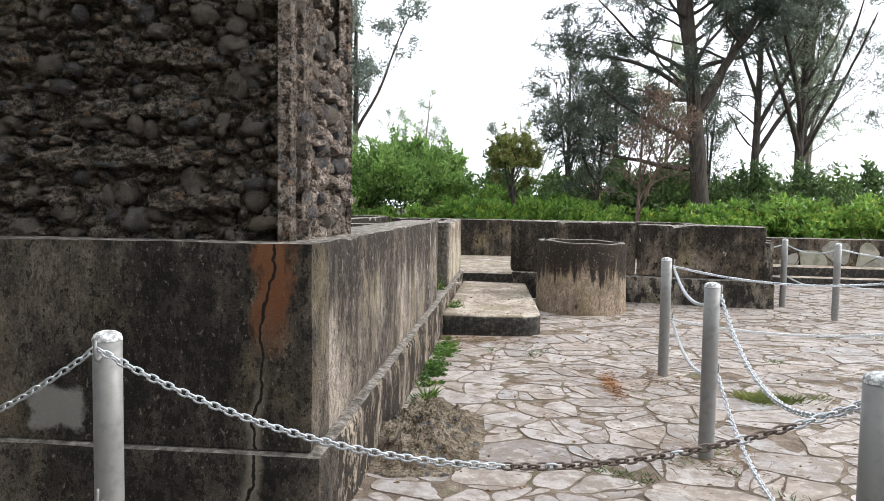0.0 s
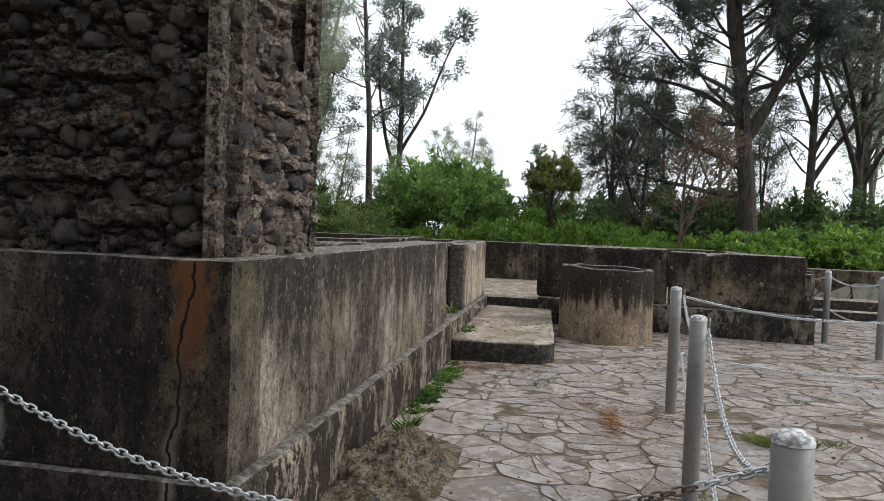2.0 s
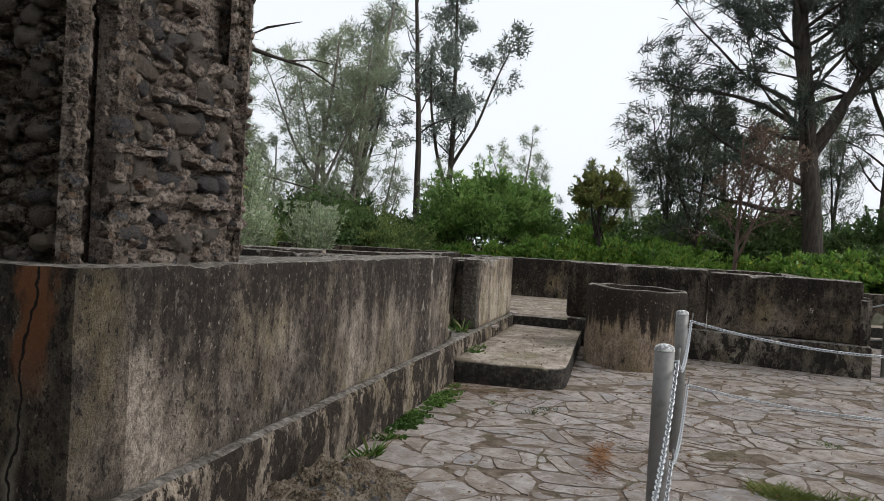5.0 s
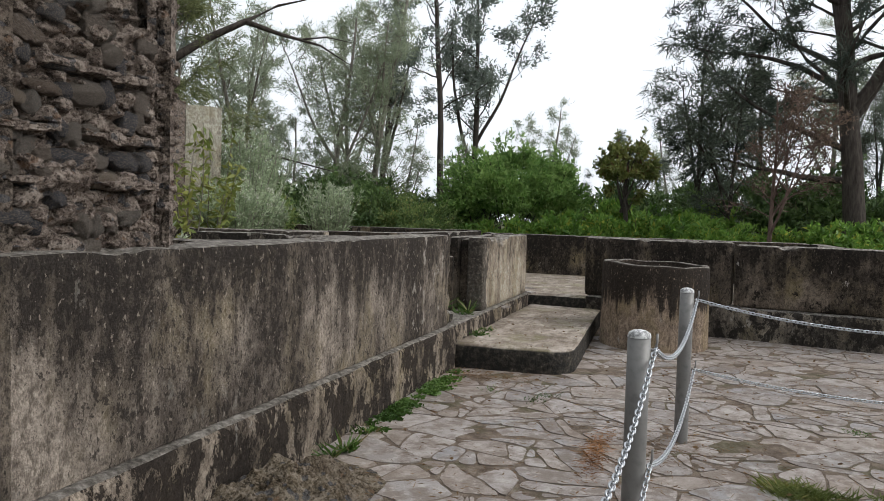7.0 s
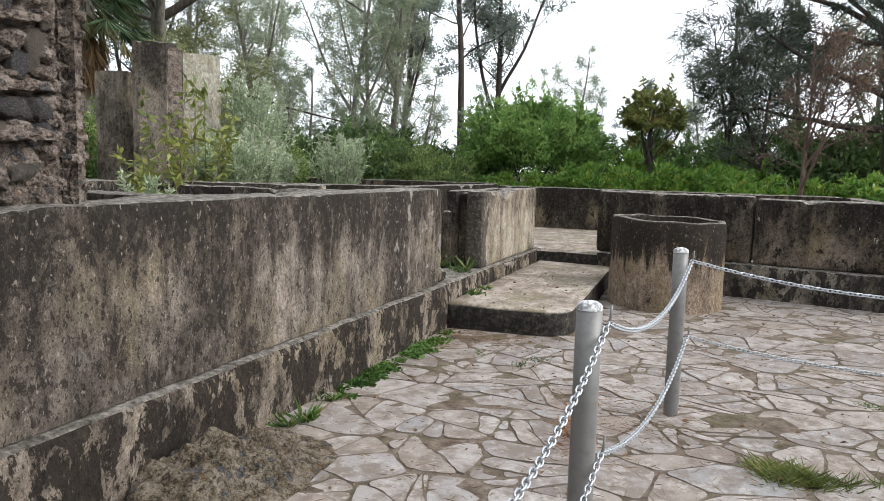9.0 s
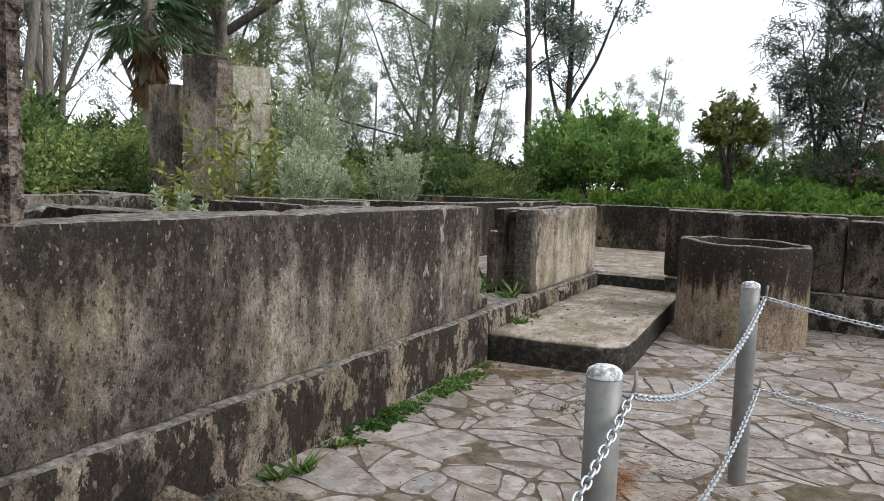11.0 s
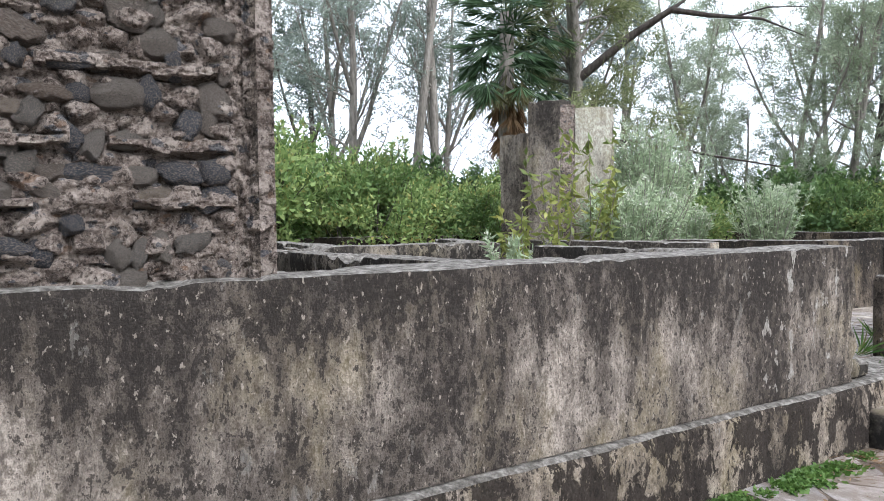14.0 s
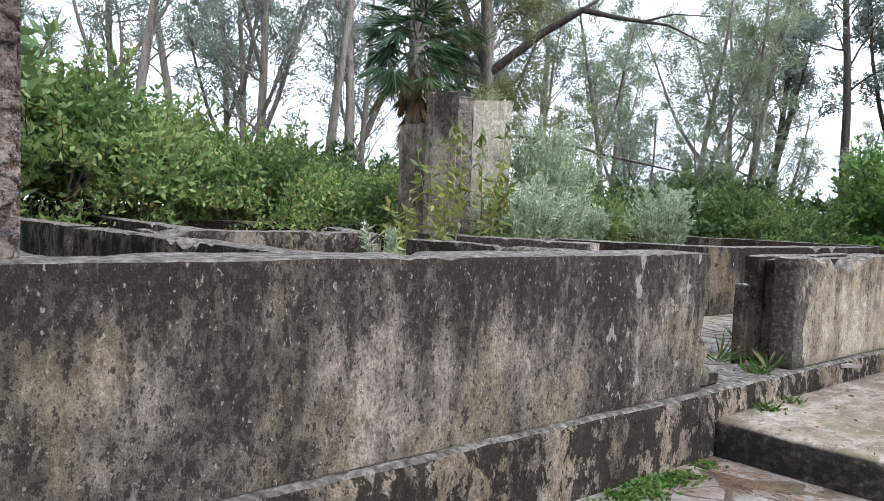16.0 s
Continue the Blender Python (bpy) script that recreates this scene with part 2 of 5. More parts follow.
def flagstone():
    """Smooth split slate, grey to lilac-brown, with mud smears, flaked layers and a worn sheen."""
    k = Mat("flagstone", 0.62, spec=0.35)
    u = k.math("FRACT", k.math("ADD", k.info.outputs["Random"], k.geo.outputs["Random Per Island"]))
    c = k.ramp(u, (0.0, (0.17, 0.15, 0.14)), (0.22, (0.25, 0.222, 0.205)), (0.45, (0.34, 0.305, 0.28)), (0.66, (0.25, 0.208, 0.176)), (0.82, (0.33, 0.293, 0.265)), (1.0, (0.23, 0.222, 0.222)))
    v = k.coords(rand=True)
    fine = k.noise(0.012, v, detail=5, rough=0.75)
    mud = k.noise(0.16, v, detail=9, rough=0.68)
    c = k.mix(k.math("MULTIPLY", k.step(mud, 0.42, 0.58), 0.8), c, (0.155, 0.122, 0.096))
    c = k.mix(k.math("MULTIPLY", k.step(k.noise(0.09, v, detail=7, rough=0.7), 0.52, 0.62), 0.5), c, (0.46, 0.42, 0.385))
    c = k.mix(k.math("MULTIPLY", k.step(k.noise(1.1, detail=5), 0.54, 0.66), 0.4), c, (0.19, 0.135, 0.095))
    c = k.mix(k.math("MULTIPLY", k.step(fine, 0.54, 0.66), 0.45), c, (0.10, 0.082, 0.068))
    layer = k.math("DIVIDE", k.math("FLOOR", k.math("MULTIPLY", k.noise(0.30, v, detail=7, rough=0.6), 13.0)), 13.0)
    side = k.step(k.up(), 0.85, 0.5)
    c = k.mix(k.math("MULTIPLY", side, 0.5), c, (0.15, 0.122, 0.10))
    h = k.math("ADD", k.math("MULTIPLY", fine, 0.35), k.math("MULTIPLY", layer, 5.0))
    h = k.math("ADD", h, k.math("MULTIPLY", mud, 0.8))
    k.roughness(k.math("ADD", k.math("MULTIPLY", mud, 0.6), 0.24))
    return k.color(c).bump(h, 0.8, 0.014).m


def soil(name, a, b, c, moss=0.0):
    k = Mat(name, 0.95, spec=0.15)
    col = k.ramp(k.noise(0.12, detail=10, rough=0.7), (0.35, a), (0.55, b), (0.75, c))
    if moss:
        col = k.mix(k.math("MULTIPLY", k.step(k.noise(0.5, detail=6), 0.5, 0.65), moss), col, (0.055, 0.075, 0.02))
    return k.color(col).bump(k.noise(0.025, detail=10, rough=0.75), 0.9, 0.03).m


def rubble(name, stops, grain=0.03):
    k = Mat(name, 0.93, spec=0.2)
    u = k.info.outputs["Random"]
    c = k.ramp(u, *stops)
    v = k.coords(rand=True)
    c = k.mix(k.step(k.noise(grain * 2, v, detail=8, rough=0.75), 0.44, 0.62), c, (0.24, 0.20, 0.168))
    c = k.mix(k.math("MULTIPLY", k.step(k.noise(grain, v, detail=6), 0.5, 0.68), 0.75), c, (0.03, 0.026, 0.022))
    return k.color(c).bump(k.noise(grain * 0.8, v, detail=8, rough=0.78), 1.0, 0.035).m


def mortar(name, a, b, c):
    """Lumpy lime mortar over rubble: pale crust, dark pits, slate and rusty stones showing through."""
    k = Mat(name, 0.95, spec=0.15)
    fine = k.noise(0.018, detail=8, rough=0.75)
    mid = k.noise(0.09, k.coords((1, 1, 1.5)), detail=6, rough=0.6)
    v = k.math("ADD", k.math("MULTIPLY", fine, 0.55), k.math("MULTIPLY", mid, 0.45))
    col = k.ramp(v, (0.38, a), (0.47, b), (0.57, c))
    col = k.mix(k.math("MULTIPLY", k.step(k.noise(0.5, detail=4), 0.48, 0.62), 0.5), col, k.mix(0.6, col, (0.11, 0.08, 0.06)))
    slate = k.step(k.noise(0.075, k.coords((1, 1, 1.7), (5, 2, 9)), detail=2, rough=0.4), 0.63, 0.65)
    col = k.mix(k.math("MULTIPLY", slate, 0.8), col, k.mix(k.step(fine, 0.4, 0.65), (0.05, 0.055, 0.065), (0.14, 0.14, 0.145)))
    rusty = k.step(k.noise(0.08, k.coords((1, 1, 1.6), (1, 7, 3)), detail=2, rough=0.4), 0.67, 0.69)
    col = k.mix(k.math("MULTIPLY", rusty, 0.6), col, (0.21, 0.125, 0.075))
    grit = k.noise(0.007, detail=4, rough=0.75)
    pits = k.step(k.noise(0.022, k.coords(move=(3, 8, 1)), detail=5, rough=0.7), 0.54, 0.60)
    col = k.mix(k.math("MULTIPLY", pits, 0.75), col, a)
    col = k.mix(k.math("MULTIPLY", k.step(grit, 0.54, 0.66), 0.45), col, tuple(min(0.6, v * 1.5) for v in c))
    h = k.math("ADD", k.math("MULTIPLY", grit, 0.6), k.math("MULTIPLY", k.noise(0.03, detail=6, rough=0.75), 1.6))
    h = k.math("SUBTRACT", h, k.math("MULTIPLY", pits, 0.7))
    return k.color(col).bump(h, 1.0, 0.026).m


def leaf(name, a, b, rough=0.5, glow=0.45, tip=None):
    k = Mat(name, rough, spec=0.25)
    isl = k.geo.outputs["Random Per Island"]
    c = k.mix(isl, a, b)
    if tip:
        c = k.mix(k.step(isl, 0.88, 0.95), c, tip)
    c = k.mix(k.step(k.noise(0.9, detail=3), 0.4, 0.65), c, tuple(v * 0.75 for v in a))
    k.color(c)
    tr = k.t.nodes.new("ShaderNodeBsdfTranslucent")
    k.link(c, tr.inputs["Color"])
    ms = k.t.nodes.new("ShaderNodeMixShader")
    ms.inputs[0].default_value = glow
    k.link(k.b.outputs[0], ms.inputs[1])
    k.link(tr.outputs[0], ms.inputs[2])
    k.link(ms.outputs[0], k.t.nodes["Material Output"].inputs["Surface"])
    return k.m


def bark(name, a, b):
    k = Mat(name, 0.95, spec=0.15)
    n = k.noise(0.06, k.coords((1, 1, 0.2)), detail=8, rough=0.7)
    return k.color(k.ramp(n, (0.35, a), (0.65, b))).bump(n, 1.0, 0.03).m


def steel(name, c, rough, metal, grain=0.05):
    k = Mat(name, rough, metal, 0.5)
    n = k.noise(grain, detail=6)
    col = k.mix(k.step(n, 0.45, 0.75), c, tuple(v * 0.72 for v in c))
    k.roughness(k.math("ADD", k.math("MULTIPLY", n, 0.3), rough - 0.12))
    return k.color(col).bump(k.noise(grain * 0.3, detail=4), 0.15, 0.004).m


def worn_paint(name):
    """Grey paint chipped down to a chalky white primer."""
    k = Mat(name, 0.65, 0.1)
    n = k.noise(0.02, detail=7, rough=0.7)
    return k.color(k.ramp(n, (0.43, (0.20, 0.20, 0.198)), (0.5, (0.36, 0.36, 0.355)), (0.56, (0.62, 0.62, 0.61)))).bump(n, 0.4, 0.003).m


M_SCREED, M_FLAG = screed(), flagstone()
M_GROUT = soil("grout_soil", (0.085, 0.064, 0.047), (0.185, 0.145, 0.112), (0.34, 0.295, 0.25), 0.35)
M_SOIL = soil("bare_soil", (0.05, 0.042, 0.03), (0.14, 0.115, 0.09), (0.30, 0.265, 0.22), 0.4)
M_WOODFLOOR = soil("leaf_litter", (0.03, 0.03, 0.015), (0.06, 0.065, 0.025), (0.10, 0.085, 0.045), 0.8)
M_STONE = rubble("rubble_stone", ((0.0, (0.04, 0.044, 0.055)), (0.25, (0.07, 0.072, 0.08)), (0.4, (0.13, 0.116, 0.10)), (0.65, (0.165, 0.142, 0.118)), (0.88, (0.13, 0.105, 0.085)), (0.96, (0.14, 0.10, 0.072)), (1.0, (0.28, 0.23, 0.17))))
M_MORTAR = mortar("rubble_mortar", (0.04, 0.03, 0.025), (0.19, 0.148, 0.122), (0.42, 0.35, 0.295))
# Mouldy mortar, darkened further: the south face's shade is put into its colour.
M_MORTAR_DARK = mortar("mouldy_shaded_mortar", (0.014, 0.011, 0.009), (0.062, 0.049, 0.039), (0.25, 0.205, 0.165))
M_STEEL = steel("grey_painted_steel", (0.175, 0.17, 0.16), 0.5, 0.15)
M_CAP = worn_paint("worn_cap")
M_CHAIN = steel("galvanised_chain", (0.48, 0.50, 0.52), 0.35, 0.85)
M_RUST = steel("rusty_chain", (0.13, 0.10, 0.085), 0.7, 0.4, 0.03)
M_BARK = bark("dark_bark", (0.035, 0.028, 0.024), (0.10, 0.085, 0.072))
M_BARK_GREY = bark("grey_bark", (0.12, 0.105, 0.088), (0.28, 0.25, 0.215))
M_NEEDLE = leaf("casuarina_needle", (0.06, 0.078, 0.06), (0.135, 0.155, 0.12), 0.6, 0.45)
M_NEEDLE_PALE = leaf("pale_casuarina_needle", (0.27, 0.315, 0.20), (0.46, 0.50, 0.36), 0.6, 0.5)
# Gum leaves are paled: haze and glare over far trees put into the colour.
M_GUM = leaf("hazy_gum_leaf", (0.20, 0.235, 0.19), (0.36, 0.40, 0.325), 0.5, 0.35)
M_NEEDLE_GREY = leaf("grey_casuarina_needle", (0.11, 0.135, 0.095), (0.24, 0.27, 0.20), 0.6, 0.4)
M_NEEDLE_OLIVE = leaf("olive_casuarina_needle", (0.15, 0.175, 0.075), (0.33, 0.345, 0.17), 0.6, 0.45)
M_GUM_DARK = leaf("dark_gum_leaf", (0.16, 0.19, 0.16), (0.32, 0.36, 0.30), 0.5, 0.45)
M_BARK_RED = bark("reddish_bark", (0.09, 0.06, 0.048), (0.20, 0.14, 0.115))
M_HEDGE = leaf("hedge_leaf", (0.10, 0.21, 0.035), (0.29, 0.44, 0.09), 0.45, 0.5, (0.42, 0.44, 0.08))
M_BUSH = leaf("bush_leaf", (0.12, 0.20, 0.06), (0.36, 0.43, 0.15), 0.45, 0.4, (0.40, 0.36, 0.12))
M_ROUND = leaf("round_bush_leaf", (0.18, 0.32, 0.08), (0.44, 0.60, 0.20), 0.45, 0.6)
M_DARKBUSH = leaf("dark_bush_leaf", (0.095, 0.16, 0.055), (0.22, 0.31, 0.11), 0.4, 0.3)
M_YELLOW = leaf("yellowing_leaf", (0.15, 0.195, 0.05), (0.37, 0.37, 0.10), 0.45, 0.4)
M_OLIVE = leaf("olive_leaf", (0.15, 0.19, 0.05), (0.34, 0.34, 0.11), 0.5, 0.35, (0.16, 0.075, 0.04))
M_SILVER = leaf("silver_shrub_leaf", (0.30, 0.38, 0.22), (0.55, 0.62, 0.42), 0.6, 0.4)
M_FLOWER = leaf("white_flower", (0.45, 0.46, 0.36), (0.62, 0.62, 0.52), 0.7, 0.3)
M_PALM = leaf("palm_frond", (0.045, 0.085, 0.035), (0.10, 0.15, 0.075), 0.35, 0.25)
M_FADED = leaf("faded_frond", (0.09, 0.095, 0.04), (0.20, 0.17, 0.08), 0.6, 0.3)
M_DEAD = leaf("dead_frond", (0.17, 0.10, 0.05), (0.26, 0.17, 0.09), 0.8, 0.3)
M_ORANGE = leaf("orange_needle", (0.26, 0.12, 0.05), (0.40, 0.20, 0.08), 0.8, 0.2)
M_GRASS = leaf("grass_blade", (0.045, 0.10, 0.02), (0.12, 0.20, 0.04), 0.5, 0.4, (0.24, 0.2, 0.09))
M_WEED = leaf("weed_leaf", (0.06, 0.12, 0.025), (0.15, 0.24, 0.06), 0.5, 0.4)
M_TURF = leaf("turf_blade", (0.10, 0.135, 0.03), (0.24, 0.25, 0.07), 0.5, 0.4, (0.34, 0.27, 0.11))
M_TWIG = leaf("red_twig_leaf", (0.15, 0.11, 0.08), (0.25, 0.17, 0.12), 0.7, 0.3)


# ---- builders ----
def mesh_object(name, verts, faces, material, parent=None, label="", smooth=False):
    me = bpy.data.meshes.new(name)
    me.from_pydata([tuple(v) for v in verts], [], faces)
    me.materials.append(material)
    if smooth:
        me.polygons.foreach_set("use_smooth", [True] * len(me.polygons))
    me.update()
    ob = new(name, me)
    ob.parent = parent
    return tagged(ob, label)


def part(name, bm, material, parent, label="", smooth=False):
    me = bpy.data.meshes.new(name)
    bm.to_mesh(me)
    bm.free()
    me.materials.append(material)
    if smooth:
        me.polygons.foreach_set("use_smooth", [True] * len(me.polygons))
    ob = new(name, me)
    ob.parent = parent
    return tagged(ob, label)


def thing(name, at, label, category, group="", kind=""):
    ob = new(name)
    ob.empty_display_size = 0.1
    ob.location = at
    return tagged(ob, label, category, group, kind)


def lattice(nx, ny, nz):
    """The surface of a box as a lattice of shared points (0 to 1 each way) and outward quads."""
    ids, pts, quads = {}, [], []

    def vid(i, j, k):
        if (i, j, k) not in ids:
            ids[i, j, k] = len(pts)
            pts.append((i / nx, j / ny, k / nz))
        return ids[i, j, k]

    for i in range(nx):
        for j in range(ny):
            for k, flip in ((0, True), (nz, False)):
                q = [vid(i, j, k), vid(i + 1, j, k), vid(i + 1, j + 1, k), vid(i, j + 1, k)]
                quads.append(q[::-1] if flip else q)
    for i in range(nx):
        for k in range(nz):
            for j, flip in ((0, False), (ny, True)):
                q = [vid(i, j, k), vid(i + 1, j, k), vid(i + 1, j, k + 1), vid(i, j, k + 1)]
                quads.append(q[::-1] if flip else q)
    for j in range(ny):
        for k in range(nz):
            for i, flip in ((0, True), (nx, False)):
                q = [vid(i, j, k), vid(i, j + 1, k), vid(i, j + 1, k + 1), vid(i, j, k + 1)]
                quads.append(q[::-1] if flip else q)
    return np.array(pts), quads


def rough_block(name, a, b, width, z0, z1, material, parent=None, step=0.07, amp=0.006, wear=0.012, chips=0.0, batter=0.0, side=0.0, smooth=True, bites=(), ragged=0.0):
    """A worn block of wall along the line a to b. side: where the line lies across the width (-1 right face, 0 middle, 1 left face).
    batter: how much the right-hand face leans back to the top. chips: depth of broken bits along the top.
    bites: broken hollows in the top as (metres from a, half width, depth). ragged: how far the end at a is broken back."""
    a, b = Vector(a), Vector(b)
    along = (b - a).normalized()
    across = Vector((-along.y, along.x))
    n = [max(1, min(160, round(s / step))) for s in ((b - a).length, width, z1 - z0)]
    pts, quads = lattice(*n)
    size = Vector(((b - a).length, width, z1 - z0))
    out = []
    for u, v, w in pts.tolist():
        p = Vector((u * size.x, v * size.y, w * size.z))
        ends = [(u < 1e-6) - (u > 1 - 1e-6), (v < 1e-6) - (v > 1 - 1e-6), (w < 1e-6) - (w > 1 - 1e-6)]
        if sum(1 for e in ends if e) > 1:
            for i in range(3):
                p[i] += ends[i] * wear
        top = w * w
        p.y += batter * w * (1 - v)
        off = (side + 1) / 2
        flat = a + along * p.x + across * (p.y - size.y * off)
        q = Vector((flat.x, flat.y, z0 + p.z))
        d = noise.noise_vector(q * 2.3) * amp + noise.noise_vector(q * 9) * amp * 0.6
        if w < 1e-6:
            d.z = 0
        if chips:
            c = noise.noise(Vector((q.x, q.y, 3.3)) * 3.1) + 0.5 * noise.noise(Vector((q.x, q.y, 9.1)) * 11)
            d.z -= top * max(0, c - 0.28) * chips
        for place, half, deep in bites:
            near = max(0.0, 1 - abs(p.x - place) / half)
            d.z -= w ** 3 * deep * min(1.0, 2 * near) * (1 + 0.6 * noise.noise(q * 14)) * (1 - 0.35 * v)
        if ragged and p.x < 0.2:
            back = 0.5 + noise.noise(Vector((3.1, q.z * 5, 7.7))) + 0.5 * noise.noise(Vector((1.7, q.z * 17, 2.2))) + 0.9 * max(0, 0.35 - w)
            d += along.to_3d() * (1 - p.x / 0.2) * ragged * back
        out.append(q + d)
    ob = mesh_object(name, out, quads, material, parent, smooth=smooth)
    if smooth:
        ob.data.set_sharp_from_angle(angle=radians(38))
    return ob


def structure(ob, label, category="wall"):
    return tagged(ob, label, category, kind="structure")


def tube(verts, faces, path, radii, sides=7):
    """Adds a tapered tube along the path to verts and faces."""
    base = len(verts)
    for i, p in enumerate(path):
        d = (path[min(i + 1, len(path) - 1)] - path[max(i - 1, 0)]).normalized()
        e = d.orthogonal().normalized() if abs(d.z) < 0.95 else Vector((1, 0, 0))
        e = (e - d * e.dot(d)).normalized()
        f = d.cross(e)
        for k in range(sides):
            t = 2 * math.pi * k / sides
            verts.append(p + (e * math.cos(t) + f * math.sin(t)) * radii[i])
    for i in range(len(path) - 1):
        for k in range(sides):
            k2 = (k + 1) % sides
            faces.append((base + i * sides + k, base + i * sides + k2, base + (i + 1) * sides + k2, base + (i + 1) * sides + k))
    faces.append(tuple(base + (len(path) - 1) * sides + k for k in range(sides)))


def leaves(name, centres, ways, lengths, widths, material, parent, label="", lift=0.12):
    """One mesh of many small pointed leaves, each a folded blade of four triangles' outline."""
    n = len(centres)
    rng = np.random.default_rng(n)
    c, w = np.asarray(centres, float), np.asarray(ways, float)
    w /= np.linalg.norm(w, axis=1)[:, None] + 1e-9
    r = rng.normal(size=(n, 3))
    s = np.cross(w, r)
    s /= np.linalg.norm(s, axis=1)[:, None] + 1e-9
    up = np.cross(s, w)
    L, W = np.asarray(lengths, float)[:, None], np.asarray(widths, float)[:, None]
    v = np.empty((n, 4, 3))
    v[:, 0] = c
    v[:, 1] = c + w * L * 0.45 + s * W * 0.5 + up * L * lift
    v[:, 2] = c + w * L
    v[:, 3] = c + w * L * 0.45 - s * W * 0.5 + up * L * lift
    me = bpy.data.meshes.new(name)
    me.vertices.add(n * 4)
    me.vertices.foreach_set("co", v.ravel())
    me.loops.add(n * 4)
    me.loops.foreach_set("vertex_index", np.arange(n * 4, dtype=np.int32))
    me.polygons.add(n)
    me.polygons.foreach_set("loop_start", np.arange(0, n * 4, 4, dtype=np.int32))
    me.polygons.foreach_set("loop_total", np.full(n, 4, dtype=np.int32))
    me.materials.append(material)
    me.update(calc_edges=True)
    ob = new(name, me)
    ob.parent = parent
    return tagged(ob, label)


# ---- ground, court and walls ----
def ground_sheet():
    xs = sorted({*np.linspace(-16, 14, 61), *np.linspace(-400, 400, 21)})
    ys = sorted({*np.linspace(-10, 26, 73), *np.linspace(-400, 400, 21)})
    verts = []
    for y in ys:
        for x in xs:
            z = -0.03 + 0.008 * noise.noise(Vector((x, y, 0)) * 2)
            if y > 17 or x > 11 or x < -9 or y < -6:
                z += 0.12 * noise.noise(Vector((x, y, 5)) * 0.4)
            verts.append((x, y, z))
    nx = len(xs)
    faces = [(j * nx + i, j * nx + i + 1, (j + 1) * nx + i + 1, (j + 1) * nx + i) for j in range(len(ys) - 1) for i in range(nx - 1)]
    return structure(mesh_object("ground", verts, faces, M_WOODFLOOR, smooth=True), "dark leaf litter under the trees", "ground")


ground_sheet()


def bed(name, x0, x1, y0, y1, z, material, step=0.12, amp=0.006):
    nx, ny = int((x1 - x0) / step), int((y1 - y0) / step)
    verts = [(x0 + (x1 - x0) * i / nx, y0 + (y1 - y0) * j / ny, z) for j in range(ny + 1) for i in range(nx + 1)]
    verts = [(x, y, z + amp * noise.noise(Vector((x, y, 1)) * 6)) for x, y, z in verts]
    faces = [(j * (nx + 1) + i, j * (nx + 1) + i + 1, (j + 1) * (nx + 1) + i + 1, (j + 1) * (nx + 1) + i) for j in range(ny) for i in range(nx)]
    return mesh_object(name, verts, faces, material, smooth=True)


COURT = structure(bed("pavement", -4.0, 10.0, -4.0, 15.2, 0.003, M_GROUT), "courtyard of irregular grey flagstones with mossy joints", "pavement")
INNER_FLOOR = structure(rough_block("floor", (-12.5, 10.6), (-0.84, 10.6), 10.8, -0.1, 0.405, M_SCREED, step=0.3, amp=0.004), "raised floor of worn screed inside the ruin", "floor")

# the long east wall on its mouldy plinth
structure(rough_block("wall_east", (-0.835, 8.06), (-0.835, 2.90), 0.40, 0.43, 1.332, M_WALL, step=0.04, amp=0.006, wear=0.006, chips=0.06, side=1, batter=0, ragged=0.11), "long low plastered wall with rain streaks and black mould")
structure(rough_block("plinth_east", (-0.775, 11.62), (-0.775, 2.86), 0.47, -0.1, 0.432, M_PLINTH, step=0.04, amp=0.009, wear=0.012, side=1), "projecting plinth with flaking plaster and black mould")
structure(rough_block("wall_south", (-4.6, 2.87), (-0.822, 2.87), 0.30, 0.44, 1.335, M_SOUTH, step=0.06, amp=0.005, wear=0.005, chips=0.03, side=-1), "dark shade-toned plastered wall with a rusty crack")
structure(rough_block("plinth_south", (-4.6, 2.835), (-0.77, 2.835), 0.33, -0.1, 0.442, M_SOUTH, step=0.06, amp=0.006, wear=0.012, side=-1), "dark shade-toned projecting plinth")
structure(rough_block("wall_core", (-4.6, 3.75), (-1.20, 3.75), 1.16, 0.3, 1.297, M_WALL, step=0.15, amp=0.008), "filled top of the base under the tower", "floor")

# second stretch of east wall beyond the opening
structure(rough_block("wall_east_far", (-0.825, 11.58), (-0.825, 9.20), 0.20, 0.43, 1.29, M_PALE, step=0.04, amp=0.007, wear=0.012, chips=0.10, side=1, bites=((1.55, 0.28, 0.15), (1.2, 0.12, 0.05))), "short pale plastered wall with a broken notch in its top")
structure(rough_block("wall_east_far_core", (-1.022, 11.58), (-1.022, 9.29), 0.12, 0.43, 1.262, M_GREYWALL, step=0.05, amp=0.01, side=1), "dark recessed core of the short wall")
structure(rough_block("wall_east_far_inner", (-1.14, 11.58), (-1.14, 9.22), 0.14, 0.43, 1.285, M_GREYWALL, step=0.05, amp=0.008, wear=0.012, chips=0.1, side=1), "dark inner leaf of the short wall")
structure(rough_block("door_jamb", (-1.16, 9.17), (-1.16, 9.08), 0.11, 0.41, 1.06, M_GREYWALL, step=0.03, amp=0.004, side=1), "grey concrete jamb post standing at the wall end", "jamb")
structure(rough_block("wall_stub", (-0.86, 8.28), (-0.86, 8.05), 0.22, 0.42, 0.56, M_INNER, step=0.04, amp=0.012, wear=0.02, chips=0.1, side=1), "broken stub of wall at the opening")


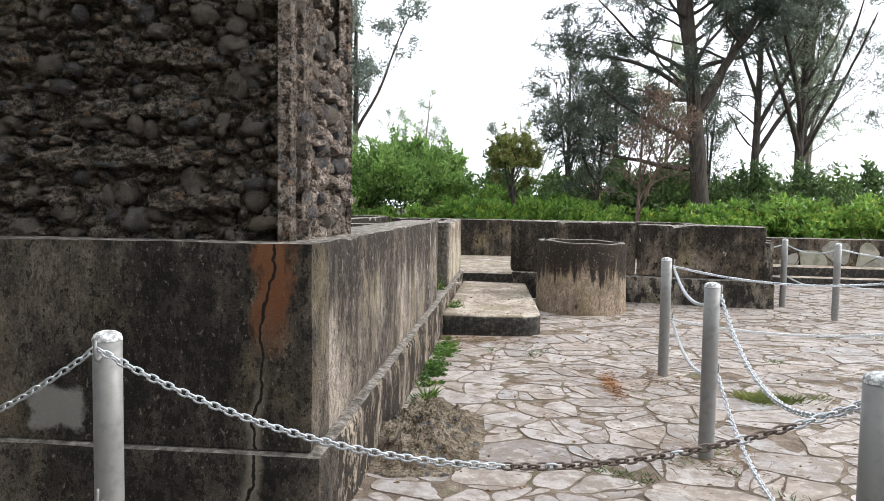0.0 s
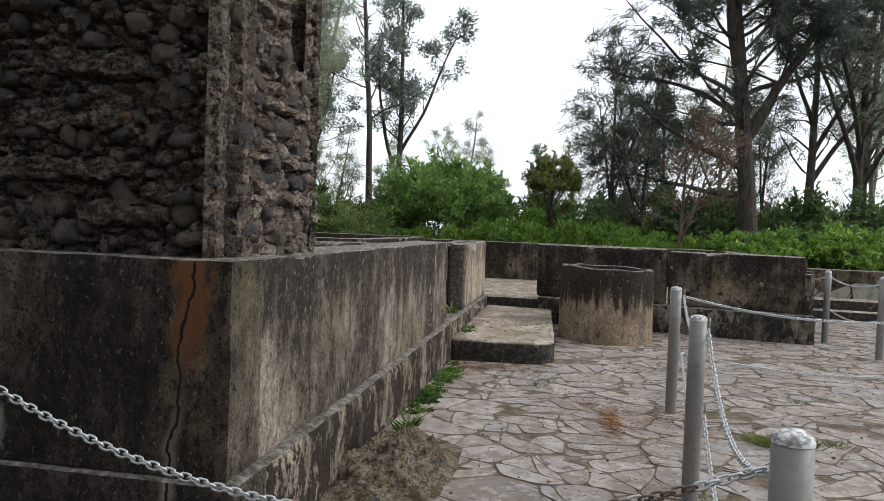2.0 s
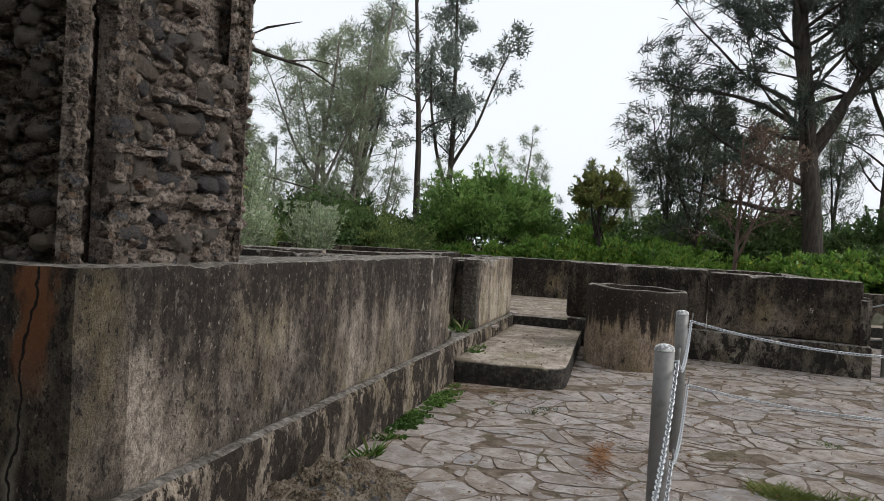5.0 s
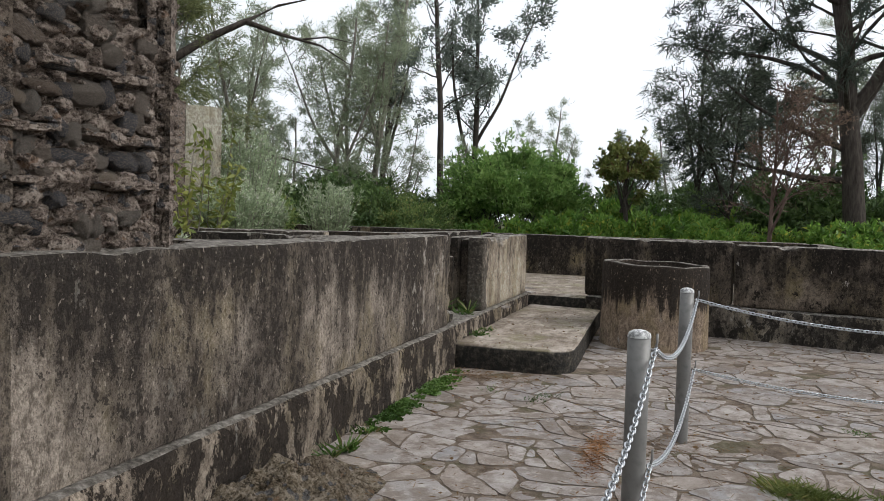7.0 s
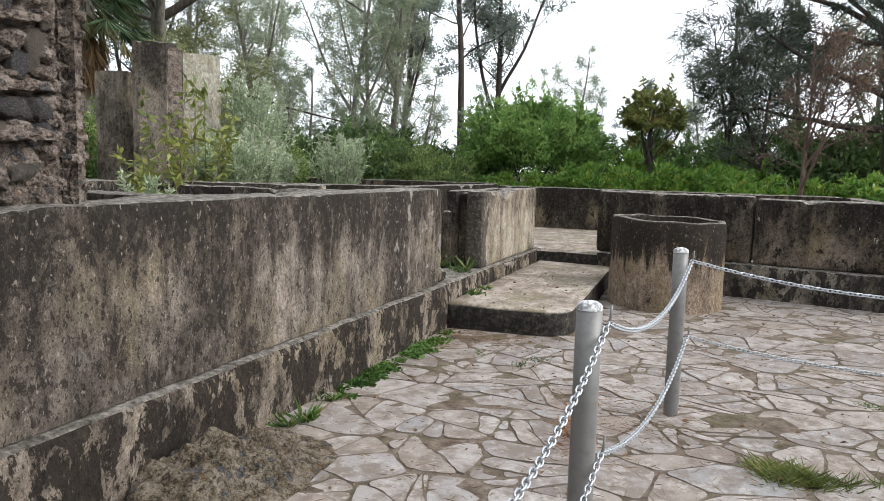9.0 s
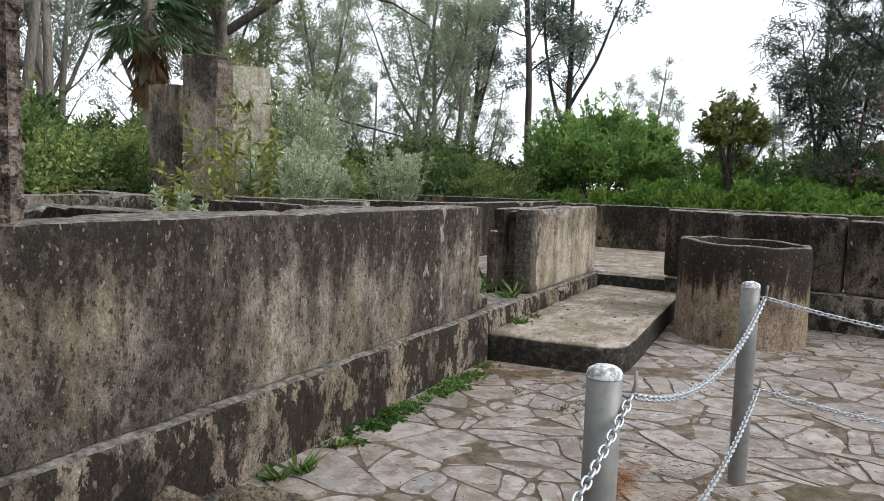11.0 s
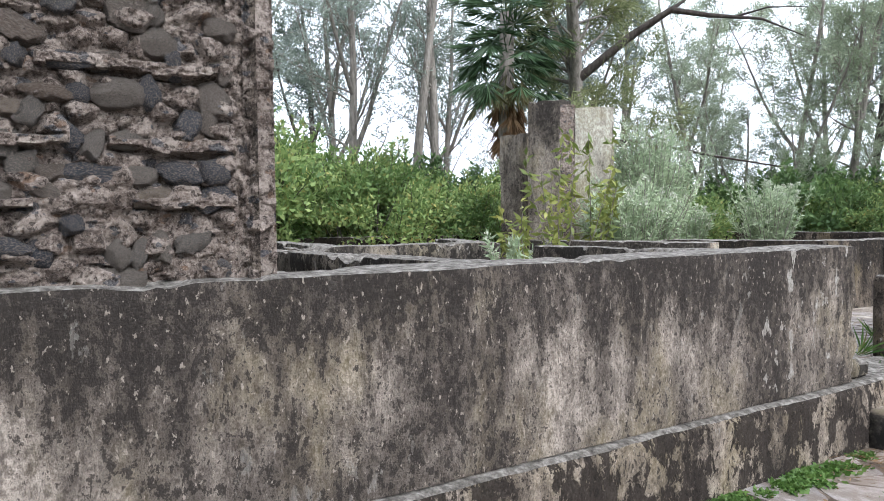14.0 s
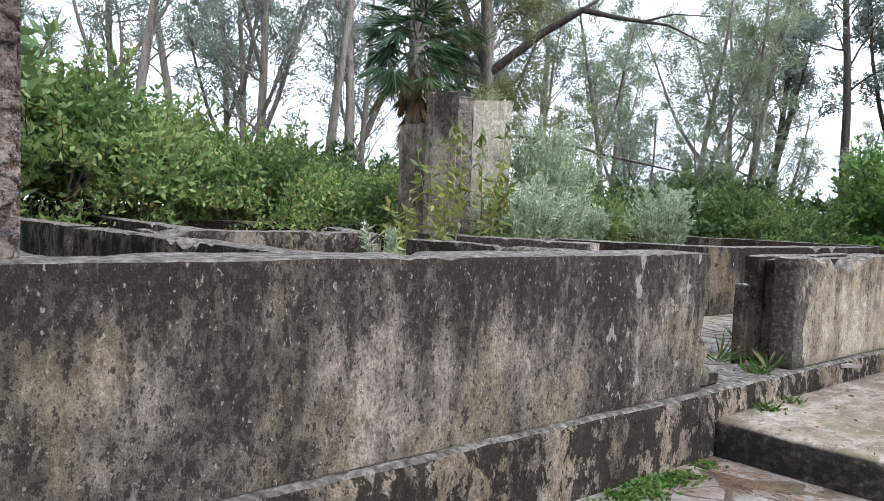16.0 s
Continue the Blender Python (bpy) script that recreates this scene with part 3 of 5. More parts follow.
def platform():
    """A low slab with a rounded corner; its side tapers a little towards the steps."""
    n, r = 9, 0.32
    rim = [(-0.79, 11.80), (-0.79, 8.07), (-0.30, 8.11), (0.02, 8.14)]
    cx, cy = 0.05, 8.47
    for i in range(n + 1):
        t = -math.pi / 2 + (math.pi / 2) * i / n
        rim.append((cx + r * math.cos(t), cy + r * math.sin(t)))
    rim += [(0.345, 9.2), (0.305, 10.2), (0.27, 11.1), (0.25, 11.80)]
    dense = []
    for (x0, y0), (x1, y1) in zip(rim, rim[1:] + rim[:1]):
        k = max(1, round(math.hypot(x1 - x0, y1 - y0) / 0.08))
        dense += [(x0 + (x1 - x0) * i / k, y0 + (y1 - y0) * i / k) for i in range(k)]
    mid = Vector((-0.25, 10.0, 0))
    levels = [(1.0, -0.1), (1.0, 0.06), (1.0, 0.19), (0.995, 0.222), (0.985, 0.232), (0.9, 0.236), (0.7, 0.238), (0.4, 0.238), (0.1, 0.238)]
    verts, faces, m = [], [], len(dense)
    for s, z in levels:
        for x, y in dense:
            p = mid + (Vector((x, y, 0)) - mid) * s
            p.z = z + (0.02 * (1 - (x + 0.8) / 1.2) if z > 0.1 else 0)
            verts.append(p + noise.noise_vector(p * 6) * 0.008)
    for k in range(len(levels) - 1):
        for i in range(m):
            j = (i + 1) % m
            faces.append((k * m + i, k * m + j, (k + 1) * m + j, (k + 1) * m + i))
    faces.append(tuple((len(levels) - 1) * m + i for i in range(m)))
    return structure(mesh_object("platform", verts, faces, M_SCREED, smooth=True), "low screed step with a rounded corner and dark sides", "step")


platform()
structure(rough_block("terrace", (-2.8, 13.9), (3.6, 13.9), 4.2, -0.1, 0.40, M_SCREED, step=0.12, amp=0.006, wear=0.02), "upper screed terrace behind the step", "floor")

# walls round the terrace
structure(rough_block("wall_terrace", (-0.01, 11.83), (1.97, 11.472), 0.28, 0.43, 1.285, M_GREYWALL, step=0.05, amp=0.008, wear=0.015, chips=0.12, side=-1), "brown stained terrace wall with a worn top")
structure(rough_block("wall_terrace_east", (2.0, 11.482), (3.86, 11.145), 0.27, 0.43, 1.262, M_GREYWALL, step=0.05, amp=0.008, wear=0.015, chips=0.14, side=-1), "grey plastered terrace wall beyond an open joint")
structure(rough_block("plinth_terrace", (0.0, 11.79), (3.99, 11.07), 0.33, -0.1, 0.435, M_INNER, step=0.07, amp=0.012, wear=0.02, side=-1), "dark projecting plinth of the terrace wall")
structure(rough_block("wall_terrace_end", (3.80, 11.13), (3.96, 11.10), 0.27, 0.42, 1.06, M_INNER, step=0.04, amp=0.02, wear=0.03, chips=0.2, side=-1), "broken end of the terrace wall")
structure(rough_block("wall_terrace_return", (3.55, 11.45), (3.55, 15.9), 0.28, -0.1, 1.22, M_GREYWALL, step=0.15, amp=0.008, chips=0.05, side=1), "grey wall running back along the terrace")
structure(rough_block("wall_back", (-2.75, 15.95), (3.6, 15.95), 0.28, 0.0, 1.215, M_GREYWALL, step=0.09, amp=0.008, chips=0.08, side=-1), "grey stained wall at the back of the terrace")
structure(rough_block("wall_west_terrace", (-2.95, 11.5), (-2.75, 15.95), 0.26, 0.0, 1.245, M_GREYWALL, step=0.09, amp=0.01, chips=0.15, side=-1), "dark grey wall of the ruin with a worn top")


def ring_wall():
    """A round well-like concrete ring, open on top, with a chipped rim."""
    verts, faces, n = [], [], 168
    levels = [(0.645, -0.05), (0.645, 0.12), (0.642, 0.35), (0.64, 0.6), (0.638, 0.85), (0.636, 0.99), (0.625, 1.015), (0.555, 1.015), (0.545, 1.0), (0.545, 0.5), (0.545, 0.05)]
    for r, z in levels:
        for i in range(n):
            t = 2 * math.pi * i / n
            d = 0.006 * noise.noise(Vector((math.cos(t) * 3, math.sin(t) * 3, z * 3))) + 0.007 * noise.noise(Vector((math.cos(t) * 16, math.sin(t) * 16, z * 0.8)))
            h = 0.022 * noise.noise(Vector((math.cos(t) * 2.5, math.sin(t) * 2.5, 2))) if z > 0.9 else 0
            verts.append((1.03 + (r + d) * math.cos(t), 10.5 + (r + d) * math.sin(t), z + h - (0.015 * math.cos(t) if z > 0.9 else 0)))
    for k in range(len(levels) - 1):
        for i in range(n):
            j = (i + 1) % n
            faces.append((k * n + i, k * n + j, (k + 1) * n + j, (k + 1) * n + i))
    root = thing("concrete_ring", (1.03, 10.5, 0), "round streaked concrete well ring on the paving", "well")
    ring = mesh_object("ring", [Vector(v) - Vector((1.03, 10.5, 0)) for v in verts], faces, M_RING, root, smooth=True)
    fill = bmesh.new()
    bmesh.ops.create_circle(fill, cap_ends=True, radius=0.55, segments=36)
    part("earth_fill", fill, M_SOIL, root).location.z = 0.5
    return root


M_RING = old_plaster("ring_plaster", (0.27, 0.205, 0.15), (0.16, 0.12, 0.088), (0.036, 0.028, 0.022), -0.15, drip=0.26, wet=(0.42, 0.72))
ring_wall()

# low walls of the ruined rooms
for i, (a, b, w, z, m) in enumerate([
    ((-4.96, 5.18), (-1.25, 5.60), 0.26, 1.30, M_INNER),
    ((-9.5, 4.9), (-5.45, 5.20), 0.26, 1.30, M_INNER),
    ((-4.5, 5.45), (-4.5, 7.70), 0.24, 1.305, M_INNER),
    ((-12.0, 6.5), (-4.9, 6.10), 0.25, 1.30, M_INNER),
    ((-8.8, 7.2), (-8.1, 9.8), 0.28, 1.30, M_GREYWALL),
    ((-6.8, 8.6), (-4.6, 7.8), 0.26, 1.29, M_INNER),
    ((-3.45, 7.55), (-1.22, 7.98), 0.26, 1.29, M_INNER),
    ((-5.3, 9.05), (-3.0, 9.45), 0.30, 1.28, M_PALE),
    ((-5.6, 10.6), (-2.95, 11.45), 0.28, 1.25, M_GREYWALL),
    ((-9.5, 15.2), (-2.9, 16.4), 0.28, 1.25, M_GREYWALL),
    ((-13.0, 8.4), (-8.6, 10.6), 0.28, 1.30, M_GREYWALL),
]):
    structure(rough_block(f"wall_ruin_{i + 1}", a, b, w, 0.2, z, m, step=0.05, amp=0.008, wear=0.008, chips=0.16), "low broken partition wall with peeling plaster")

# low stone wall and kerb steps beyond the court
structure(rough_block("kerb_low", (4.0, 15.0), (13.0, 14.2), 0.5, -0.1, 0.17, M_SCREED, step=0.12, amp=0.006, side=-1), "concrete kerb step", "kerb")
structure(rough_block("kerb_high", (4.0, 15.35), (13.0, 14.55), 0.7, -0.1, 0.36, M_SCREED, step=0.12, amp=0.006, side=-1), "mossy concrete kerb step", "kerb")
STONE_WALL = structure(rough_block("wall_garden", (4.0, 16.0), (13.0, 15.2), 0.3, -0.1, 0.93, M_GREYWALL, step=0.12, amp=0.01, side=-1), "low garden wall faced with pale stone")


# ---- the rubble tower ----
def stone_mesh(seed):
    rng = random.Random(seed)
    pts, quads = lattice(4, 3, 4)
    out = []
    for p in pts:
        v = Vector(p) * 2 - Vector((1, 1, 1))
        r = v.normalized() * 1.15
        v = v.lerp(r, 0.82)
        v += noise.noise_vector(v * 1.1 + Vector((seed * 3.1, 0, seed))) * 0.42 + noise.noise_vector(v * 3.5 + Vector((seed, 5, 0))) * 0.22
        out.append(v * 0.5)
    me = bpy.data.meshes.new("stone")
    me.from_pydata([tuple(v) for v in out], [], quads)
    me.materials.append(M_STONE)
    me.polygons.foreach_set("use_smooth", [True] * len(me.polygons))
    me.set_sharp_from_angle(angle=radians(34))
    return me


STONES = [stone_mesh(i) for i in range(14)]
TOWER = thing("rubble_tower", (-1.9, 3.55, 1.30), "tall ruined tower of rubble stone in rough mortar", "ruin")


def tower_block(name, a, b, width, z0, z1, amp=0.014, step=0.05, chips=0.0, side=-1.0):
    ob = rough_block(name, a, b, width, z0, z1, M_MORTAR, None, step=step, amp=amp, wear=0.006, chips=chips, side=side)
    ob.parent = TOWER
    ob.matrix_parent_inverse = Matrix.Translation(-TOWER.location)
    return ob


TOP = 3.5


def smooth01(v):
    v = max(0.0, min(1.0, v))
    return v * v * (3 - 2 * v)


def rubble_skin(name, origin, along, out, length, z0, z1, step, ledges, seed, depth=0.045, stone=(0.105, 0.068), back=0.1):
    """A face of coursed rubble in high relief: rounded lumps with dark open joints, and mortar ledges running through."""
    nx, nz = max(2, round(length / step)), max(2, round((z1 - z0) / step))
    verts, faces = [], []
    for k in range(nz + 1):
        for i in range(nx + 1):
            u, z = length * i / nx, z0 + (z1 - z0) * k / nz
            wob = noise.noise_vector(Vector((u * 7, z * 7, seed)))
            q = Vector((u / stone[0] + wob.x * 0.35, z / stone[1] + wob.y * 0.3, seed * 3.7))
            d, pts = noise.voronoi(q, distance_metric="DISTANCE", exponent=2.5)
            lump = smooth01((d[1] - d[0]) * 2.6)
            high = noise.noise(Vector((pts[0].x * 5.1, pts[0].y * 5.3, seed)))
            h = depth * lump * (0.75 + 0.5 * high) - depth
            h += 0.014 * noise.fractal(Vector((u, z, seed)) * 24, 0.7, 2.1, 5)
            crust = 0.8 * smooth01((noise.noise(Vector((u * 3.1, z * 4.0, seed + 9))) - 0.30) * 4)
            h = h * (1 - 0.75 * crust) + crust * 0.010 * noise.fractal(Vector((u, z, seed + 5)) * 22, 0.8, 2.2, 4)
            for zl, half in ledges:
                if noise.noise(Vector((u * 2.3, zl * 7, seed))) < -0.1:
                    continue
                zz = zl + 0.02 * noise.noise(Vector((u * 4, zl, 4)))
                thick = half * (1.5 + 1.6 * noise.noise(Vector((u * 11, zl, 2))))
                if abs(z - zz) < thick * 1.6:
                    crumb = noise.fractal(Vector((u, z * 2, seed + 3)) * 30, 0.8, 2.1, 4)
                    h = max(h, 0.004 + 0.014 * crumb * smooth01(1.6 - abs(z - zz) / thick))
                elif zz - half * 4.5 < z < zz:
                    h -= 0.02
            rim = i in (0, nx) or k in (0, nz)
            p = origin + along * u + out * (h if not rim else -back)
            verts.append((p.x, p.y, z))
    m = nx + 1
    flip = along.cross(Vector((0, 0, 1))).dot(out) < 0
    for k in range(nz):
        for i in range(nx):
            f = (k * m + i, k * m + i + 1, (k + 1) * m + i + 1, (k + 1) * m + i)
            faces.append(f[::-1] if flip else f)
    # Skins facing south take the mortar that carries shade in its colour.
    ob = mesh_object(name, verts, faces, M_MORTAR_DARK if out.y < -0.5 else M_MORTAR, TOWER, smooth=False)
    ob.matrix_parent_inverse = Matrix.Translation(-TOWER.location)
    return ob


X, Y = Vector((1, 0, 0)), Vector((0, 1, 0))
tower_block("core", (-4.2, 3.05), (-1.08, 3.05), 0.98, 1.29, TOP, step=0.12)
FRONT_LEDGES = [(z, 0.014) for z in (1.50, 1.69, 1.90, 2.13, 2.38, 2.65, 2.95, 3.25)]
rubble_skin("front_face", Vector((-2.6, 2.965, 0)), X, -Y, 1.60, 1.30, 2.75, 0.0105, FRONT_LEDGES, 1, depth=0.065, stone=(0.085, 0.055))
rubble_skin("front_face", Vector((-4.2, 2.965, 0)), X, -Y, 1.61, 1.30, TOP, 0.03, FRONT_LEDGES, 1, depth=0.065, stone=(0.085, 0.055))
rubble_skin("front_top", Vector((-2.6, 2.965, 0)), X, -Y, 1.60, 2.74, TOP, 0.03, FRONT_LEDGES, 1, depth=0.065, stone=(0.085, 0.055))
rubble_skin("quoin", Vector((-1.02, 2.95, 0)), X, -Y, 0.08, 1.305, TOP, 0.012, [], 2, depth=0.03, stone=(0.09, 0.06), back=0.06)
rubble_skin("quoin_side", Vector((-0.942, 2.955, 0)), Y, X, 0.09, 1.305, TOP, 0.012, [], 3, depth=0.025, stone=(0.09, 0.06), back=0.06)
rubble_skin("east_face", Vector((-0.935, 3.155, 0)), Y, X, 0.855, 1.30, 2.32, 0.0085, [(1.60, 0.006), (1.80, 0.008), (2.06, 0.008)], 4, depth=0.06, stone=(0.115, 0.075))
rubble_skin("east_side", Vector((-1.08, 3.165, 0)), X, -Y, 0.14, 1.30, TOP, 0.02, [], 5, depth=0.03)
rubble_skin("east_face_upper", Vector((-0.95, 3.155, 0)), Y, X, 0.57, 2.31, TOP, 0.012, [(2.5, 0.008), (2.8, 0.008)], 6, depth=0.055)
rubble_skin("recess_face", Vector((-1.04, 3.72, 0)), Y, X, 0.31, 2.28, TOP, 0.02, [], 7, depth=0.05)
rubble_skin("end_pier", Vector((-0.935, 4.045, 0)), Y, X, 0.115, 1.30, 2.75, 0.009, [], 8, depth=0.06, stone=(0.12, 0.065), back=0.05)
rubble_skin("end_pier_side", Vector((-1.30, 4.052, 0)), X, -Y, 0.36, 1.30, 2.75, 0.02, [], 9, depth=0.02, back=0.03)
rubble_skin("joint_face", Vector((-0.965, 3.99, 0)), Y, X, 0.075, 1.30, 2.75, 0.011, [], 12, depth=0.04, stone=(0.05, 0.09), back=0.03)
tower_block("end_pier_core", (-0.965, 4.06), (-0.965, 4.15), 0.30, 1.30, 2.75, amp=0.02, step=0.03)
tower_block("end_pier_upper", (-1.0, 4.06), (-1.0, 4.14), 0.25, 2.75, TOP, amp=0.03, step=0.05)


def lay(origin, along, out, length, z0, z1, rows, wmin, wmax, proud, seed, cover=0.8):
    """Courses of rubble on a face: stones of very uneven size and tilt, sunk in the mortar."""
    rng = random.Random(seed)
    h0 = (z1 - z0) / rows
    yaw = math.atan2(along.y, along.x)
    for r in range(rows):
        x = rng.uniform(-0.02, 0.03)
        while x < length:
            w = wmin + (wmax - wmin) * rng.random() ** 1.6
            if rng.random() < cover and x + w < length + 0.03:
                h = h0 * rng.uniform(0.55, 1.25)
                c = origin + along * (x + w / 2)
                c.z = z0 + h0 * (r + 0.5) + rng.uniform(-0.02, 0.02)
                ob = new("stone", rng.choice(STONES))
                ob.parent = TOWER
                ob.matrix_parent_inverse = Matrix.Translation(-TOWER.location)
                ob.location = c + out * rng.uniform(-0.035, proud)
                tilt = rng.gauss(0, 0.28)
                ob.rotation_euler = Euler((rng.uniform(-0.3, 0.3), tilt, yaw + rng.uniform(-0.3, 0.3)))
                ob.scale = (w * rng.uniform(0.85, 1.15), rng.uniform(0.05, 0.08), h)
            x += w * rng.uniform(0.85, 1.1)


lay(Vector((-2.45, 2.985, 0)), X, -Y, 1.42, 1.31, 2.45, 14, 0.04, 0.12, 0.0, 3, 0.22)
lay(Vector((-0.955, 3.17, 0)), Y, X, 0.82, 1.31, 2.28, 11, 0.06, 0.17, -0.014, 5, 0.58)
lay(Vector((-0.972, 3.17, 0)), Y, X, 0.54, 2.28, 2.9, 7, 0.05, 0.13, -0.005, 7, 0.45)


# ---- posts and chains ----
def make_post():
    root = thing("bollard", (0, 0, 0), "grey painted steel bollard with a domed worn cap", "bollard", "chain fence")
    verts, faces = [], []
    tube(verts, faces, [Vector((0, 0, z)) for z in (-0.05, 0.3, 0.7, 1.045)], [0.046] * 4, 24)
    mesh_object("shaft", verts, faces, M_STEEL, root, smooth=True)
    verts, faces = [], []
    tube(verts, faces, [Vector((0, 0, z)) for z in (1.043, 1.049, 1.062, 1.071, 1.075)], [0.047, 0.047, 0.042, 0.027, 0.008], 24)
    mesh_object("cap", verts, faces, M_CAP, root, smooth=True)
    for z in (1.0, 0.52):
        verts, faces = [], []
        tube(verts, faces, [Vector(p) for p in ((0.04, 0, z), (0.065, 0, z - 0.012), (0.078, 0, z - 0.005), (0.084, 0.0, z + 0.02), (0.086, 0.004, z + 0.055))], [0.006, 0.006, 0.006, 0.0055, 0.005], 6)
        mesh_object("hook", verts, faces, M_STEEL, root, smooth=True)
    return root


POSTS = {"L": (-1.315, 2.18, 275), "R": (1.0, 1.98, 60), "A": (1.195, 4.31, 35), "B": (1.385, 6.45, 25), "C": (4.24, 11.45, 60), "D": (4.46, 10.15, 60),
         "E": (4.0, 6.55, 90), "F": (7.1, 10.4, 0), "K": (-3.7, 2.1, 0), "H": (4.0, 14.0, 270)}
first_post = make_post()
for i, (x, y, turn) in enumerate(POSTS.values()):
    if i == 0:
        first_post.matrix_basis = pose(x, y, 0, 0, 0, turn)
    else:
        copy_thing(first_post, pose(x, y, 0, 0, 0, turn))


def link_points(n=12, half=0.014, r=0.0105):
    pts = []
    for i in range(n):
        t = 2 * math.pi * i / n
        pts.append(Vector((math.cos(t) * r + math.copysign(half * 0.5, math.cos(t)) * (abs(math.cos(t)) > 1e-6), math.sin(t) * r, 0)))
    return pts


def link_mesh(material, sides=5, wire=0.0037):
    ring, verts, faces = link_points(), [], []
    m = len(ring)
    for a in range(m):
        w = (ring[(a + 1) % m] - ring[a - 1]).normalized()
        inward = Vector((w.y, -w.x, 0))
        for b in range(sides):
            t = 2 * math.pi * b / sides
            o = ring[a] + inward * math.cos(t) * wire
            verts.append((o.x, o.y, math.sin(t) * wire))
    for a in range(m):
        for b in range(sides):
            faces.append((a * sides + b, ((a + 1) % m) * sides + b, ((a + 1) % m) * sides + (b + 1) % sides, a * sides + (b + 1) % sides))
    me = bpy.data.meshes.new("link")
    me.from_pydata(verts, [], faces)
    me.materials.append(material)
    me.polygons.foreach_set("use_smooth", [True] * len(me.polygons))
    return me


LINK, LINK_RUST = link_mesh(M_CHAIN), link_mesh(M_RUST)


def chain(p, q, sag, label, dark=False):
    """A chain of interlocked links hanging between two hooks."""
    p, q = Vector(p), Vector(q)
    length = (q - p).length * (1 + 2.67 * (sag / (q - p).length) ** 2)
    n = int(length / 0.0265)
    root = thing("chain", p, label, "chain", "chain fence")
    path = [p.lerp(q, i / n) - Vector((0, 0, 4 * sag * (i / n) * (1 - i / n))) for i in range(n + 1)]
    for i in range(n):
        d = (path[i + 1] - path[i]).normalized()
        s = d.cross(Vector((0, 0, 1))).normalized()
        u = s.cross(d)
        ang = math.pi / 4 + (math.pi / 2) * (i % 2) + 0.12 * math.sin(i * 1.7)
        e = s * math.cos(ang) + u * math.sin(ang)
        rusty = dark and (0.55 < i / n < 0.90 and i % 7 or 0.62 < i / n < 0.72)
        ob = new("link", LINK_RUST if rusty else LINK)
        ob.parent = root
        ob.matrix_basis = Matrix.Translation((path[i] + path[i + 1]) / 2 - p) @ Matrix((d, e, d.cross(e))).transposed().to_4x4()
    return root


def hook(k, z):
    x, y, turn = POSTS[k]
    return (x + 0.075 * math.cos(radians(turn)), y + 0.075 * math.sin(radians(turn)), z)


for a, b, sag, low_sag in (("K", "L", 0.42, 0.3), ("L", "R", 0.285, None), ("R", "A", 0.30, 0.25), ("A", "B", 0.17, 0.16), ("B", "E", 0.15, 0.12), ("D", "C", 0.1, 0.1), ("D", "F", 0.16, 0.14), ("C", "H", 0.14, 0.12)):
    chain(hook(a, 1.03 if a == "L" else 0.992), hook(b, 1.03 if b == "L" else 0.992), sag, "galvanised steel chain slung between bollards", (a, b) == ("L", "R"))
    if low_sag:
        chain(hook(a, 0.512), hook(b, 0.512), low_sag, "lower galvanised steel chain between bollards")


# ---- trees, bushes and small plants ----
def unit(rng):
    v = Vector((rng.gauss(0, 1), rng.gauss(0, 1), rng.gauss(0, 1)))
    return v.normalized()


def wander(rng, start, way, length, steps, bend, rise=0.0):
    path, d = [start.copy()], way.normalized()
    for _ in range(steps):
        d = (d + unit(rng) * bend + Vector((0, 0, rise))).normalized()
        path.append(path[-1] + d * length / steps)
    return path


def blades(name, centres, ways, per, spread, length, width, material, parent, seed, loose=0.7):
    """Tufts of short blades, per blades to a tuft, as one mesh of slim triangles."""
    r = np.random.default_rng(seed)
    c = np.repeat(np.asarray(centres, float), per, axis=0)
    w = np.repeat(np.asarray(ways, float), per, axis=0)
    n = len(c)
    c = c + r.normal(size=(n, 3)) * spread * np.array([1, 1, 0.75])
    w = w / (np.linalg.norm(w, axis=1)[:, None] + 1e-9) + r.normal(size=(n, 3)) * loose
    w /= np.linalg.norm(w, axis=1)[:, None] + 1e-9
    q = np.cross(w, r.normal(size=(n, 3)))
    q /= np.linalg.norm(q, axis=1)[:, None] + 1e-9
    L, W = length * r.uniform(0.6, 1.35, (n, 1)), width * r.uniform(0.7, 1.3, (n, 1))
    v = np.empty((n, 3, 3))
    v[:, 0], v[:, 1], v[:, 2] = c - q * W / 2, c + q * W / 2, c + w * L
    me = bpy.data.meshes.new(name)
    me.vertices.add(n * 3)
    me.vertices.foreach_set("co", v.ravel())
    me.loops.add(n * 3)
    me.loops.foreach_set("vertex_index", np.arange(n * 3, dtype=np.int32))
    me.polygons.add(n)
    me.polygons.foreach_set("loop_start", np.arange(0, n * 3, 3, dtype=np.int32))
    me.polygons.foreach_set("loop_total", np.full(n, 3, dtype=np.int32))
    me.materials.append(material)
    me.update(calc_edges=True)
    ob = new(name, me)
    ob.parent = parent
    return ob


